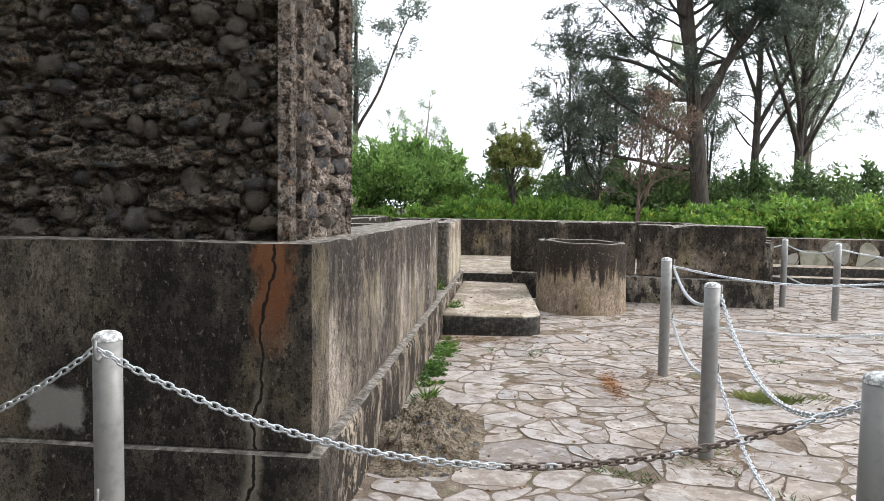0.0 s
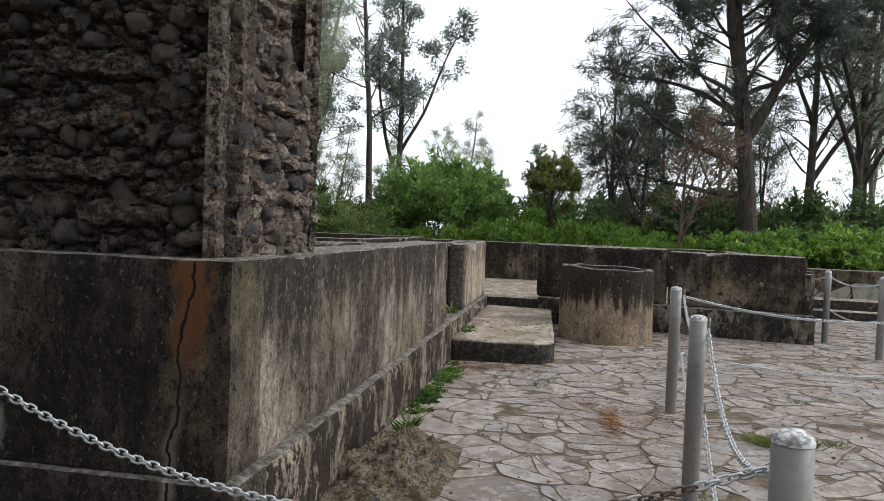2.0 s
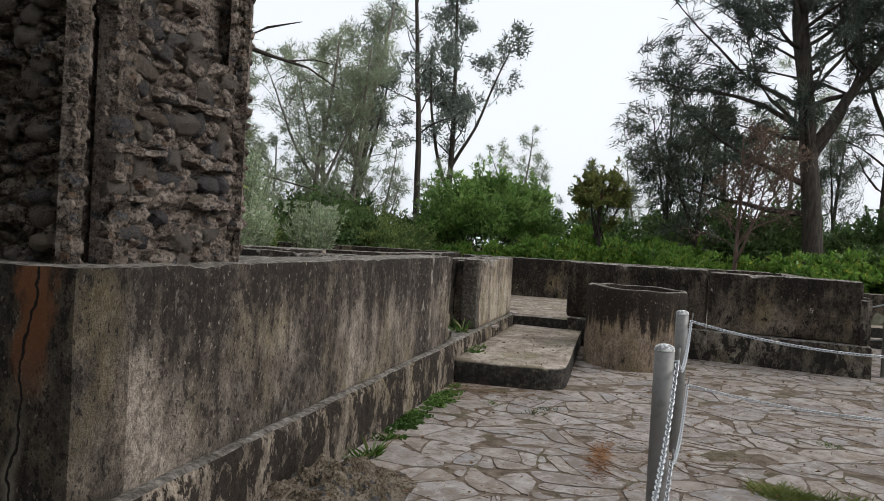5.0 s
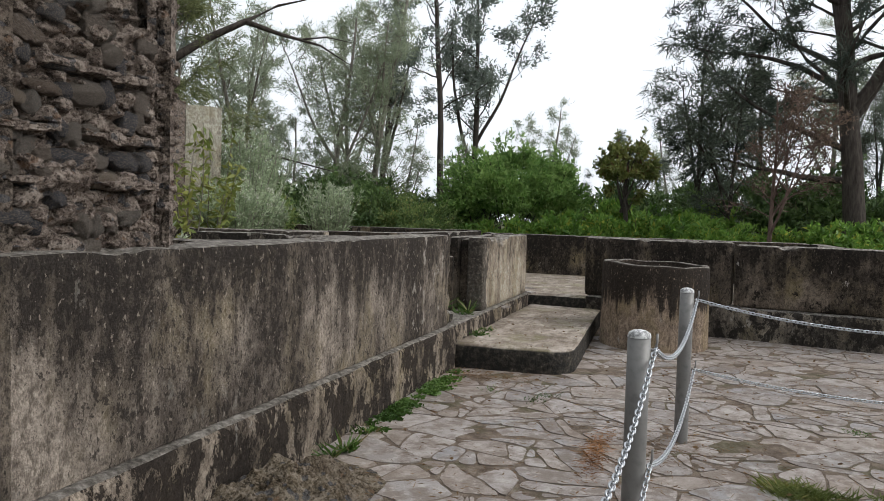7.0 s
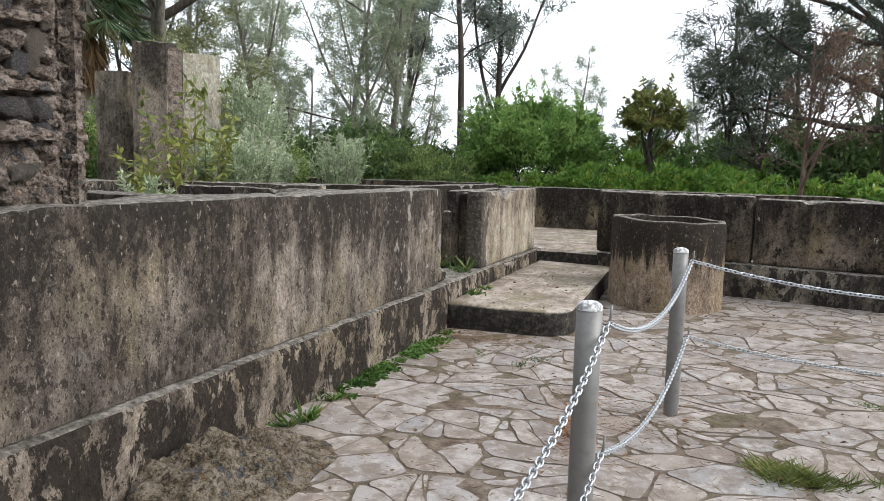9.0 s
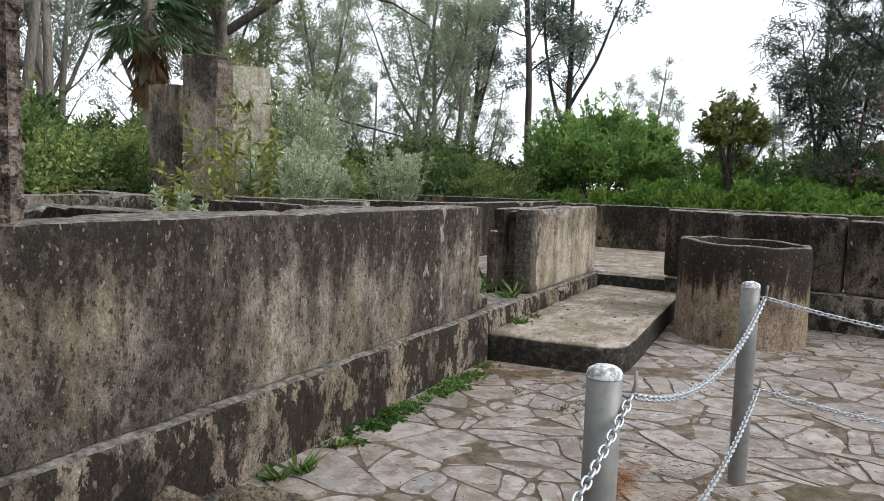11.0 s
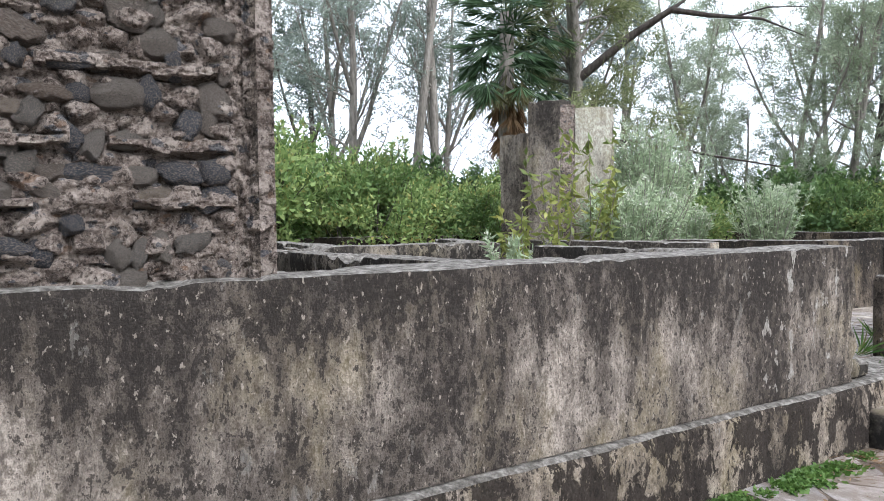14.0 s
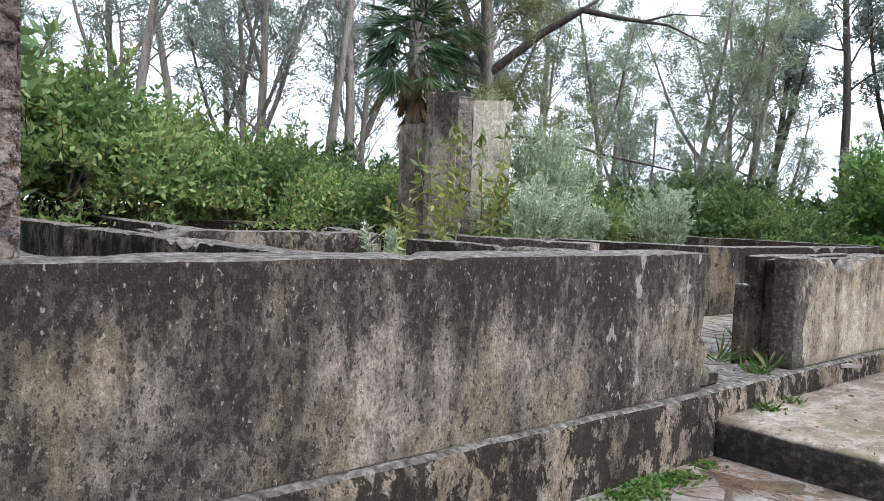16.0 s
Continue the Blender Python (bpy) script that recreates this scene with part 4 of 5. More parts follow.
def tree(name, at, height, radius, label, seed, foliage, wood=None, lean=(0, 0), first=0.35, limbs=12, reach=0.35, climb=0.7, twigs=5, tufts=3, per=14, size=0.15, width=0.016, spread=0.11, droop=0.5, fork=0, taper=0.25, bend=0.1, low=()):
    """A tapered trunk, a few steep forks, limbs with twigs, and small tufts of foliage at the outer twigs with gaps between them.
    low: extra limbs given as (height, direction in degrees, length, climb)."""
    rng = random.Random(seed)
    root = thing(name, at, label, "tree")
    wood = wood or M_BARK
    tv, tf, lv, lf = [], [], [], []
    trunk = wander(rng, Vector((0, 0, -0.1)), Vector((lean[0], lean[1], 1)), height, 12, 0.045)
    rad = [radius * (1.3 if i == 0 else 1 - (1 - taper) * i / 12) for i in range(13)]
    tube(tv, tf, trunk, rad, 10)
    stems = [(trunk, rad, first)]
    for k in range(fork):
        i = 4 + k
        t = rng.uniform(0, 2 * math.pi)
        side = wander(rng, trunk[i], Vector((math.cos(t) * 0.75, math.sin(t) * 0.75, 1.2)), height * 0.5, 9, 0.1, 0.06)
        r2 = [rad[i] * 0.7 * (1 - 0.75 * j / 9) for j in range(10)]
        tube(tv, tf, side, r2, 8)
        stems.append((side, r2, 0.2))
    spots, ways, jobs = [], [], []
    for path, rr, start in stems:
        n = limbs if path is trunk else max(4, limbs // 2)
        for k in range(n):
            u = start + (1 - start) * (k + rng.random()) / n
            f = u * (len(path) - 1)
            i = min(int(f), len(path) - 2)
            t = rng.uniform(0, 2 * math.pi)
            span = height * reach * (1.15 - 0.75 * u) * rng.uniform(0.55, 1.25)
            jobs.append((path[i].lerp(path[i + 1], f - i), Vector((math.cos(t), math.sin(t), climb * rng.uniform(0.3, 1.5))), span, rr[i] * 0.33))
    for z, turn, span, rise in low:
        f = z / height * 12
        i = int(f)
        jobs.append((trunk[i].lerp(trunk[i + 1], f - i), Vector((math.cos(radians(turn)), math.sin(radians(turn)), rise)), span, rad[i] * 0.4))
    for p, way, span, r0 in jobs:
        limb = wander(rng, p, way, span, 7, 0.16 + bend, 0.03)
        r0 = max(0.014, r0)
        tube(lv, lf, limb, [max(0.006, r0 * (1 - 0.88 * j / 7)) for j in range(8)], 5)
        for _ in range(twigs):
            j = rng.randint(2, 6)
            q = limb[j].lerp(limb[j + 1], rng.random())
            w = (limb[j + 1] - limb[j]).normalized() + unit(rng) * 0.9 + Vector((0, 0, 0.1))
            twig = wander(rng, q, w, max(0.35, span * rng.uniform(0.15, 0.36)), 3, 0.3, 0.03)
            tube(lv, lf, twig, [0.010, 0.008, 0.006, 0.003], 3)
            for k in range(tufts):
                m = rng.uniform(0.9, 2.99)
                i = int(m)
                spots.append(twig[i].lerp(twig[i + 1], m - i) + unit(rng) * spread * 1.2)
                ways.append((twig[i + 1] - twig[i]).normalized() + unit(rng) * 0.5 + Vector((0, 0, -droop)))
    mesh_object("trunk", tv, tf, wood, root, smooth=True)
    mesh_object("branchwork", lv, lf, wood, root, smooth=True)
    blades("crown", spots, ways, per, spread, size, width, foliage, root, seed)
    return root


def bush(name, at, radii, label, seed, foliage, n=5000, size=0.12, width=0.045, clumps=60, stems=7, hollow=0.45, droop=0.2, category="bush", wood=None, flowers=0, shoots=0.45):
    """Stems from the ground and a crown of many leafy clumps with gaps between them."""
    rng = random.Random(seed)
    root = thing(name, at, label, category)
    rx, ry, rz = radii
    sv, sf, cs, ws, ls, wd, fl = [], [], [], [], [], [], []
    seats = []
    for _ in range(clumps):
        d = unit(rng)
        d.z = abs(d.z) if rng.random() < 0.75 else d.z * 0.8
        r = rng.uniform(hollow, 1.0) ** 0.6 * rng.uniform(0.85, 1.12)
        seats.append(Vector((d.x * rx * r, d.y * ry * r, rz * (1.0 + 0.95 * d.z * r))))
    for k in range(stems):
        s = rng.choice(seats)
        a = Vector((rng.uniform(-0.25, 0.25) * rx, rng.uniform(-0.25, 0.25) * ry, 0))
        mid = a.lerp(s, 0.5) + unit(rng) * 0.15 * rx
        tube(sv, sf, [a, a.lerp(mid, 0.6), mid, s], [0.03 * rz ** 0.5, 0.024 * rz ** 0.5, 0.016, 0.006], 5)
    each = max(1, n // clumps)
    rad = 0.24 * (rx * ry * rz) ** (1 / 3)
    for s in seats:
        mid = Vector((0, 0, rz * 0.8))
        outward = (s - mid).normalized()
        k = rng.uniform(0.6, 1.3)
        for _ in range(each):
            o = unit(rng) * rad * k * rng.random() ** 0.5
            o.z *= 0.5
            c = s + o
            if c.z < 0.03:
                c.z = 0.03 + rng.random() * 0.1
            cs.append(c)
            ws.append(unit(rng) * 0.9 + outward * 0.6 + Vector((0, 0, 0.35 - droop)))
            ls.append(size * rng.uniform(0.6, 1.35))
            wd.append(width * rng.uniform(0.7, 1.3))
        if flowers and s.z > rz:
            for _ in range(flowers):
                fl.append(s + outward * rad * 0.8 + unit(rng) * 0.08)
    for s in seats:
        if s.z > rz * 0.7 and rng.random() < shoots:
            mid = Vector((0, 0, rz * 0.6))
            path = wander(rng, s, (s - mid).normalized() + Vector((0, 0, 0.7)), rng.uniform(0.25, 0.6) * rz ** 0.5, 4, 0.2, 0.05)
            tube(sv, sf, path, [0.007, 0.006, 0.005, 0.004, 0.002], 3)
            for _ in range(22):
                m = rng.uniform(0, 3.99)
                i = int(m)
                cs.append(path[i].lerp(path[i + 1], m - i))
                ws.append(unit(rng) + (path[i + 1] - path[i]).normalized() * 0.8)
                ls.append(size * rng.uniform(0.7, 1.3))
                wd.append(width * rng.uniform(0.7, 1.3))
    mesh_object("stem_growth", sv, sf, wood or M_BARK, root, smooth=True)
    leaves("foliage", cs, ws, ls, wd, foliage, root)
    if fl:
        leaves("flower_spray", fl, [unit(rng) for _ in fl], [0.035] * len(fl), [0.03] * len(fl), M_FLOWER, root, "small white flower heads")
    return root


def silver_shrub(at, height, spread, seed, label, n=120, flowers=True):
    """Upright woody stems from one foot, set with short narrow silvery leaves and white heads."""
    rng = random.Random(seed)
    root = thing("silver_shrub", at, label, "shrub", "flowering shrubs in the ruin")
    sv, sf, cs, ws, ls, wd, fl = [], [], [], [], [], [], []
    for k in range(n):
        t = rng.uniform(0, 2 * math.pi)
        s = spread * rng.random() ** 0.6
        way = Vector((math.cos(t) * s, math.sin(t) * s, height))
        ln = way.length * rng.uniform(0.6, 1.05)
        path = wander(rng, Vector((math.cos(t) * 0.1 * s, math.sin(t) * 0.1 * s, 0)), way, ln, 6, 0.1, 0.05)
        tube(sv, sf, path, [0.009, 0.008, 0.007, 0.006, 0.005, 0.004, 0.003], 4)
        for _ in range(75):
            m = min(5, int(1.4 + 4.6 * rng.random() ** 0.7))
            c = path[m].lerp(path[m + 1], rng.random())
            cs.append(c)
            ws.append(unit(rng) + (path[m + 1] - path[m]).normalized() * 0.9)
            ls.append(rng.uniform(0.06, 0.13))
            wd.append(0.022)
        if flowers and rng.random() < 0.7:
            for _ in range(14):
                fl.append(path[-1] + unit(rng) * 0.035)
    tagged(mesh_object("stem_growth", sv, sf, M_BARK_GREY, root), kind="stuff")
    leaves("foliage", cs, ws, ls, wd, M_SILVER, root)
    if fl:
        tagged(leaves("flower_spray", fl, [unit(rng) for _ in fl], [0.03] * len(fl), [0.025] * len(fl), M_FLOWER, root, "small white flower heads"), kind="stuff")
    return root


def tuft(name, at, n, length, width, spread, seed, material, label, category="grass", lay=0.5, group=""):
    rng = random.Random(seed)
    cs, ws, ls = [], [], []
    for _ in range(n):
        cs.append((rng.gauss(0, spread), rng.gauss(0, spread), 0.0))
        t = rng.uniform(0, 2 * math.pi)
        ws.append((math.cos(t) * lay, math.sin(t) * lay, rng.uniform(0.4, 1.0)))
        ls.append(length * rng.uniform(0.4, 1.2))
    ob = leaves(name, cs, ws, ls, [width] * n, material, None, label, 0.05)
    ob.location = at
    return tagged(ob, label, category, group, "")


# trees beyond the back wall
tree("casuarina_tree", (5.05, 19.2, 0), 12.5, 0.26, "big dark casuarina with drooping needles behind the hedge", 11, M_NEEDLE, first=0.34, limbs=24, reach=0.36, climb=0.6, twigs=9, tufts=7, per=15, size=0.26, width=0.026, spread=0.08, droop=0.7, fork=2, lean=(-0.04, 0), low=((2.7, 165, 3.6, 0.25), (3.3, 190, 4.0, 0.5), (3.9, 30, 3.4, 0.7), (4.6, 175, 4.2, 0.7), (5.2, 10, 3.6, 0.8), (4.2, 240, 3.0, 0.5)))
tree("slender_gum_tree", (-5.85, 22.2, 0), 13.5, 0.13, "slender dark-barked tree with sparse airy foliage", 21, M_GUM_DARK, first=0.36, limbs=24, reach=0.15, climb=0.9, twigs=4, tufts=4, per=8, size=0.15, width=0.05, spread=0.09, droop=0.3, lean=(-0.045, 0), taper=0.2)
GUM = tree("gum_tree", (-5.75, 25.2, 0), 10.0, 0.15, "open-crowned gum tree with wispy foliage", 23, M_GUM_DARK, first=0.45, limbs=18, reach=0.21, climb=1.0, twigs=6, tufts=5, per=10, size=0.15, width=0.05, spread=0.1, droop=0.3, fork=2)
PALE = tree("casuarina_tree", (-7.7, 20.8, 0), 8.8, 0.12, "pale feathery casuarina with soft grey-green needles", 31, M_NEEDLE_PALE, wood=M_BARK_GREY, first=0.16, limbs=22, reach=0.24, climb=0.9, twigs=6, tufts=4, per=7, size=0.22, width=0.028, spread=0.09, droop=0.5, fork=2)
RIGHT = tree("casuarina_tree", (8.3, 21.8, 0), 10.0, 0.16, "thin casuarina with open drooping grey-green crown", 41, M_NEEDLE_GREY, first=0.32, limbs=15, reach=0.24, climb=0.9, twigs=6, tufts=4, per=7, size=0.26, width=0.024, spread=0.09, droop=0.8, fork=3, lean=(0.03, 0))
tree("bare_tree", (3.0, 17.6, 0), 4.3, 0.06, "small sparse tree with reddish dry twigs", 51, M_TWIG, wood=M_BARK_RED, first=0.4, limbs=18, reach=0.3, climb=1.2, twigs=6, tufts=2, per=4, size=0.09, width=0.035, spread=0.07, droop=0.1, fork=3)
FINE = tree("feathery_tree", (1.6, 21.6, 0), 6.6, 0.09, "fine-leaved feathery tree behind the hedge", 52, M_NEEDLE_GREY, first=0.2, limbs=18, reach=0.27, climb=0.9, twigs=6, tufts=4, per=8, size=0.22, width=0.026, spread=0.09, droop=0.5, fork=2)
for x, y, s, turn, src in ((10.2, 26.5, 1.05, 80, RIGHT), (12.6, 24.0, 0.9, 200, RIGHT), (7.0, 21.4, 0.95, 140, RIGHT), (-10.4, 25.0, 1.0, 120, PALE), (-4.0, 29.5, 0.7, 40, PALE),
                           (-2.6, 26.0, 0.52, 10, FINE), (-0.4, 25.5, 0.66, 70, FINE), (3.4, 23.5, 1.0, 150, FINE), (-9.5, 25.5, 0.95, 90, GUM), (15.5, 27.0, 1.0, 20, RIGHT), (2.4, 20.2, 0.8, 230, FINE), (6.6, 25.0, 0.9, 300, FINE),
                           (-14.5, 24.0, 0.95, 320, PALE), (6.4, 31.0, 1.0, 250, PALE), (12.5, 31.0, 1.1, 120, PALE), (0.8, 31.0, 0.6, 200, PALE), (-8.3, 19.6, 0.85, 60, PALE), (-9.2, 19.0, 0.5, 100, PALE), (-7.5, 18.7, 0.42, 250, PALE), (-6.5, 20.4, 0.48, 35, PALE), (-10.6, 20.2, 0.55, 170, PALE), (-4.7, 22.4, 0.4, 300, PALE), (-11.8, 17.6, 0.5, 80, PALE), (-5.0, 20.6, 0.42, 330, PALE)):
    copy_thing(src, pose(x, y, 0, 0, 0, turn) @ Matrix.Scale(s, 4))

# trees beyond the ruined rooms
WEST = tree("casuarina_tree", (-9.3, 13.45, 0), 11.0, 0.21, "old casuarina with a long bare limb and hanging needles", 61, M_NEEDLE_OLIVE, wood=M_BARK_GREY, first=0.33, limbs=24, reach=0.24, climb=0.6, twigs=8, tufts=6, per=15, size=0.24, width=0.022, spread=0.09, droop=0.8, fork=2, lean=(0.05, 0.03), low=((2.6, 60, 2.0, 0.1), (3.0, 20, 2.2, 0.3), (3.3, 100, 2.2, 0.4), (3.6, 300, 2.0, 0.3)))
TALL = tree("gum_tree", (-16.8, 13.9, 0), 15.0, 0.17, "tall straight grey-barked gum tree", 71, M_GUM, wood=M_BARK_GREY, first=0.36, limbs=24, reach=0.13, climb=0.9, twigs=5, tufts=4, per=8, size=0.14, width=0.045, spread=0.1, droop=0.4, lean=(0.01, 0.01))
BRANCHY = tree("gum_tree", (-15.6, 11.4, 0), 10.0, 0.16, "many-branched gum tree with thin haze-paled grey-green foliage", 73, M_GUM, wood=M_BARK_GREY, first=0.26, limbs=20, reach=0.26, climb=0.8, twigs=6, tufts=3, per=7, size=0.14, width=0.045, spread=0.1, droop=0.4, fork=3)
for x, y, s, turn, src in ((-16.5, 14.5, 0.95, 60, TALL), (-20.0, 9.0, 1.0, 130, BRANCHY), (-16.6, 8.5, 0.9, 300, TALL), (-23.0, 18.5, 1.05, 10, BRANCHY), (-19.5, 12.6, 1.0, 45, BRANCHY), (-18.2, 15.9, 0.9, 250, BRANCHY),
                           (-26.0, 7.0, 1.0, 20, BRANCHY), (-18.0, 2.0, 1.0, 200, BRANCHY), (-18.5, 6.2, 0.95, 75, TALL), (-27.0, 15.0, 1.2, 15, GUM), (-22.0, 22.0, 1.1, 95, BRANCHY), (-17.0, 23.0, 1.0, 180, BRANCHY), (-15.0, 18.5, 0.9, 33, GUM), (-13.0, 22.0, 1.0, 200, PALE), (-24.0, 12.0, 1.1, 160, TALL)):
    copy_thing(src, pose(x, y, 0, 0, 0, turn) @ Matrix.Scale(s, 4))

# unseen trees added behind the walk, to close the place and cast shade
for x, y, s, turn, src in ((-6, -7, 1.1, 30, FINE), (-1.5, -9, 1.4, 110, PALE), (5, -10, 1.4, 200, PALE), (11, -6, 1.2, 300, RIGHT), (15, 2, 1.0, 60, RIGHT), (-9.5, -2.5, 1.5, 150, FINE), (-4, -12, 1.4, 10, PALE), (17, 12, 1.0, 90, RIGHT), (-13, -6, 1.4, 240, PALE), (-7.5, 0.5, 1.2, 20, FINE)):
    copy_thing(src, pose(x, y, 0, 0, 0, turn) @ Matrix.Scale(s, 4))

# bushes behind the back wall
bush("round_bush", (-2.9, 19.4, 0), (1.75, 1.5, 1.75), "rounded bright green bush behind the wall", 101, M_ROUND, n=20000, size=0.13, width=0.055, clumps=220, stems=16)
TOPIARY = bush("small_tree", (0.0, 18.6, 1.75), (0.62, 0.6, 0.85), "small round-headed tree with yellowish leaves", 103, M_OLIVE, n=4200, size=0.12, width=0.05, clumps=60, stems=8)
v_, f_ = [], []
tube(v_, f_, [Vector((0, 0, -1.8)), Vector((0.03, 0, -0.3)), Vector((-0.02, 0, 0.6)), Vector((0.05, 0, 1.4))], [0.07, 0.055, 0.045, 0.02], 8)
mesh_object("trunk", v_, f_, M_BARK, TOPIARY, smooth=True)
HEDGE = bush("hedge_bush", (1.7, 17.4, 0), (0.95, 0.7, 0.75), "bright green leafy hedge bush behind the wall", 105, M_HEDGE, n=5200, size=0.15, width=0.06, clumps=70, stems=5)
LOW = bush("bush", (-8.9, 8.6, 0), (1.5, 1.5, 1.25), "dense green bush with small leaves beside the ruin", 107, M_BUSH, n=12500, size=0.095, width=0.042, clumps=190, stems=26, hollow=0.6)
DARK = bush("dark_bush", (-5.2, 20.3, 0), (1.4, 1.2, 1.2), "dark green bush in the shade of the trees", 109, M_DARKBUSH, n=4200, size=0.14, width=0.06, clumps=90, stems=8)
rng = random.Random(77)
for i in range(13):
    copy_thing(HEDGE, pose(-1.2 + i * 0.95 + rng.uniform(-0.2, 0.2), 17.6 + rng.uniform(-0.2, 0.7), 0, 0, 0, rng.uniform(0, 360)) @ Matrix.Scale(rng.uniform(0.88, 1.12), 4))
for x, y, s in ((12.4, 17.0, 1.0), (13.6, 16.6, 1.15), (9.2, 19.2, 1.2), (7.0, 19.8, 1.2), (11.2, 19.0, 1.2), (-0.3, 20.6, 1.3), (1.6, 20.4, 1.25), (-4.8, 18.9, 0.9), (-2.3, 17.7, 0.95), (-3.3, 17.8, 0.9), (-4.2, 17.9, 0.75)):
    copy_thing(HEDGE, pose(x, y, 0, 0, 0, rng.uniform(0, 360)) @ Matrix.Scale(s, 4))
for x, y, s in ((-3.8, 22.5, 1.15), (3.6, 21.5, 1.0), (6.8, 22.5, 1.0), (-1.0, 23.0, 1.1), (9.6, 23.5, 1.0), (-7.4, 19.6, 1.0), (-9.2, 18.8, 1.0), (-6.3, 17.3, 0.95), (-11.2, 16.4, 1.1), (-12.5, 12.4, 1.1), (5.2, 24.0, 1.1), (-8.3, 21.5, 1.0), (-14.2, 15.6, 1.2), (4.2, 21.0, 1.2), (6.6, 20.9, 1.1), (8.9, 21.3, 1.1), (2.4, 22.2, 1.2), (11.2, 21.6, 1.15), (5.4, 23.4, 1.0), (8.4, 24.6, 0.9), (0.6, 24.5, 1.1), (12.5, 25.0, 0.9)):
    copy_thing(DARK, pose(x, y, 0, 0, 0, rng.uniform(0, 360)) @ Matrix.Scale(s, 4))
# unseen thicket added behind the start to block skylight from the tower front
for x, y, s in ((-7.2, -0.6, 2.3), (-5.4, -4.2, 2.4), (-2.2, -6.2, 2.3), (1.6, -6.8, 2.3), (5.4, -6.2, 2.2), (-8.5, 2.6, 2.0)):
    copy_thing(DARK, pose(x, y, 0, 0, 0, rng.uniform(0, 360)) @ Matrix.Scale(s, 4))
# bushes beyond the ruined rooms
for x, y, s, m in ((-9.9, 5.9, 1.34, LOW), (-10.9, 7.4, 1.22, LOW), (-9.9, 9.3, 0.98, LOW), (-12.4, 6.0, 1.42, LOW), (-8.9, 10.9, 0.92, LOW), (-13.4, 10.8, 1.2, LOW), (-11.0, 4.2, 1.45, LOW), (-14.5, 8.2, 1.35, LOW), (-13.2, 3.6, 1.4, LOW), (-7.9, 11.6, 0.8, DARK), (-10.2, 12.6, 1.0, DARK),
                   (-11.6, 9.6, 1.05, LOW), (-8.2, 15.0, 0.85, LOW), (-6.6, 17.6, 0.8, LOW), (-9.6, 16.4, 1.0, DARK), (-16.5, 9.8, 1.4, DARK), (-16.0, 13.0, 1.3, DARK), (-5.2, 17.7, 0.8, LOW), (-7.6, 18.8, 1.15, DARK)):
    copy_thing(m, pose(x, y, 0, 0, 0, rng.uniform(0, 360)) @ Matrix.Scale(s, 4))


def palm(at):
    """A fan palm: fibrous trunk, a skirt of dead hanging leaves and a head of stiff fans."""
    rng = random.Random(5)
    root = thing("fan_palm", at, "fan palm with a skirt of dead brown fronds", "palm")
    tv, tf = [], []
    tube(tv, tf, [Vector((0, 0, -0.1)), Vector((0.05, 0, 1.5)), Vector((0, 0, 3.2)), Vector((0.05, 0, 5.5))], [0.2, 0.17, 0.16, 0.14], 10)
    mesh_object("trunk", tv, tf, M_BARK_GREY, root, smooth=True)
    for kind, count, z0, z1, lo, hi, stalk, blade, sag, mat, label in (("fan_head", 80, 4.4, 5.6, -0.9, 1.0, 0.85, 0.52, -0.3, M_PALM, ""), ("fading_crown", 16, 4.1, 4.7, -1.6, -0.3, 0.7, 0.5, -0.6, M_FADED, "yellowing drooping fans"), ("skirt", 30, 3.3, 4.2, -2.6, -1.1, 0.3, 0.55, -0.9, M_DEAD, "dead brown hanging fronds")):
        cs, ws, ls, wd = [], [], [], []
        sv, sf = [], []
        for k in range(count):
            t = rng.uniform(0, 2 * math.pi)
            way = Vector((math.cos(t), math.sin(t), rng.uniform(lo, hi))).normalized()
            base = Vector((0.05, 0, rng.uniform(z0, z1)))
            tip = base + way * stalk * rng.uniform(0.6, 1.25)
            tube(sv, sf, [base, tip], [0.016, 0.01], 4)
            side = way.cross(Vector((0, 0, 1))).normalized()
            for j in range(26):
                a = (j / 25 - 0.5) * 2.7
                cs.append(tip)
                ws.append(way * math.cos(a) + side * math.sin(a) + Vector((0, 0, sag * rng.uniform(0.6, 1.4))))
                ls.append(blade * rng.uniform(0.75, 1.15))
                wd.append(0.034)
        mesh_object("stalk_ring", sv, sf, mat, root)
        leaves(kind, cs, ws, ls, wd, mat, root, label, 0.04)
    return root


palm((-9.35, 11.7, 0))

# a long bare limb of the old casuarina reaching out over the rooms
WEST_TRUNK = [c for c in WEST.children if c.name.startswith("trunk")][0].data.vertices


def trunk_at(z):
    """The middle of the old casuarina's trunk at a height, in the world."""
    rings = [sum((WEST_TRUNK[10 * i + k].co for k in range(10)), Vector()) / 10 for i in range(13)]
    for a, b in zip(rings, rings[1:]):
        if a.z <= z <= b.z:
            return a.lerp(b, (z - a.z) / (b.z - a.z)) + Vector((-9.3, 13.45, 0))


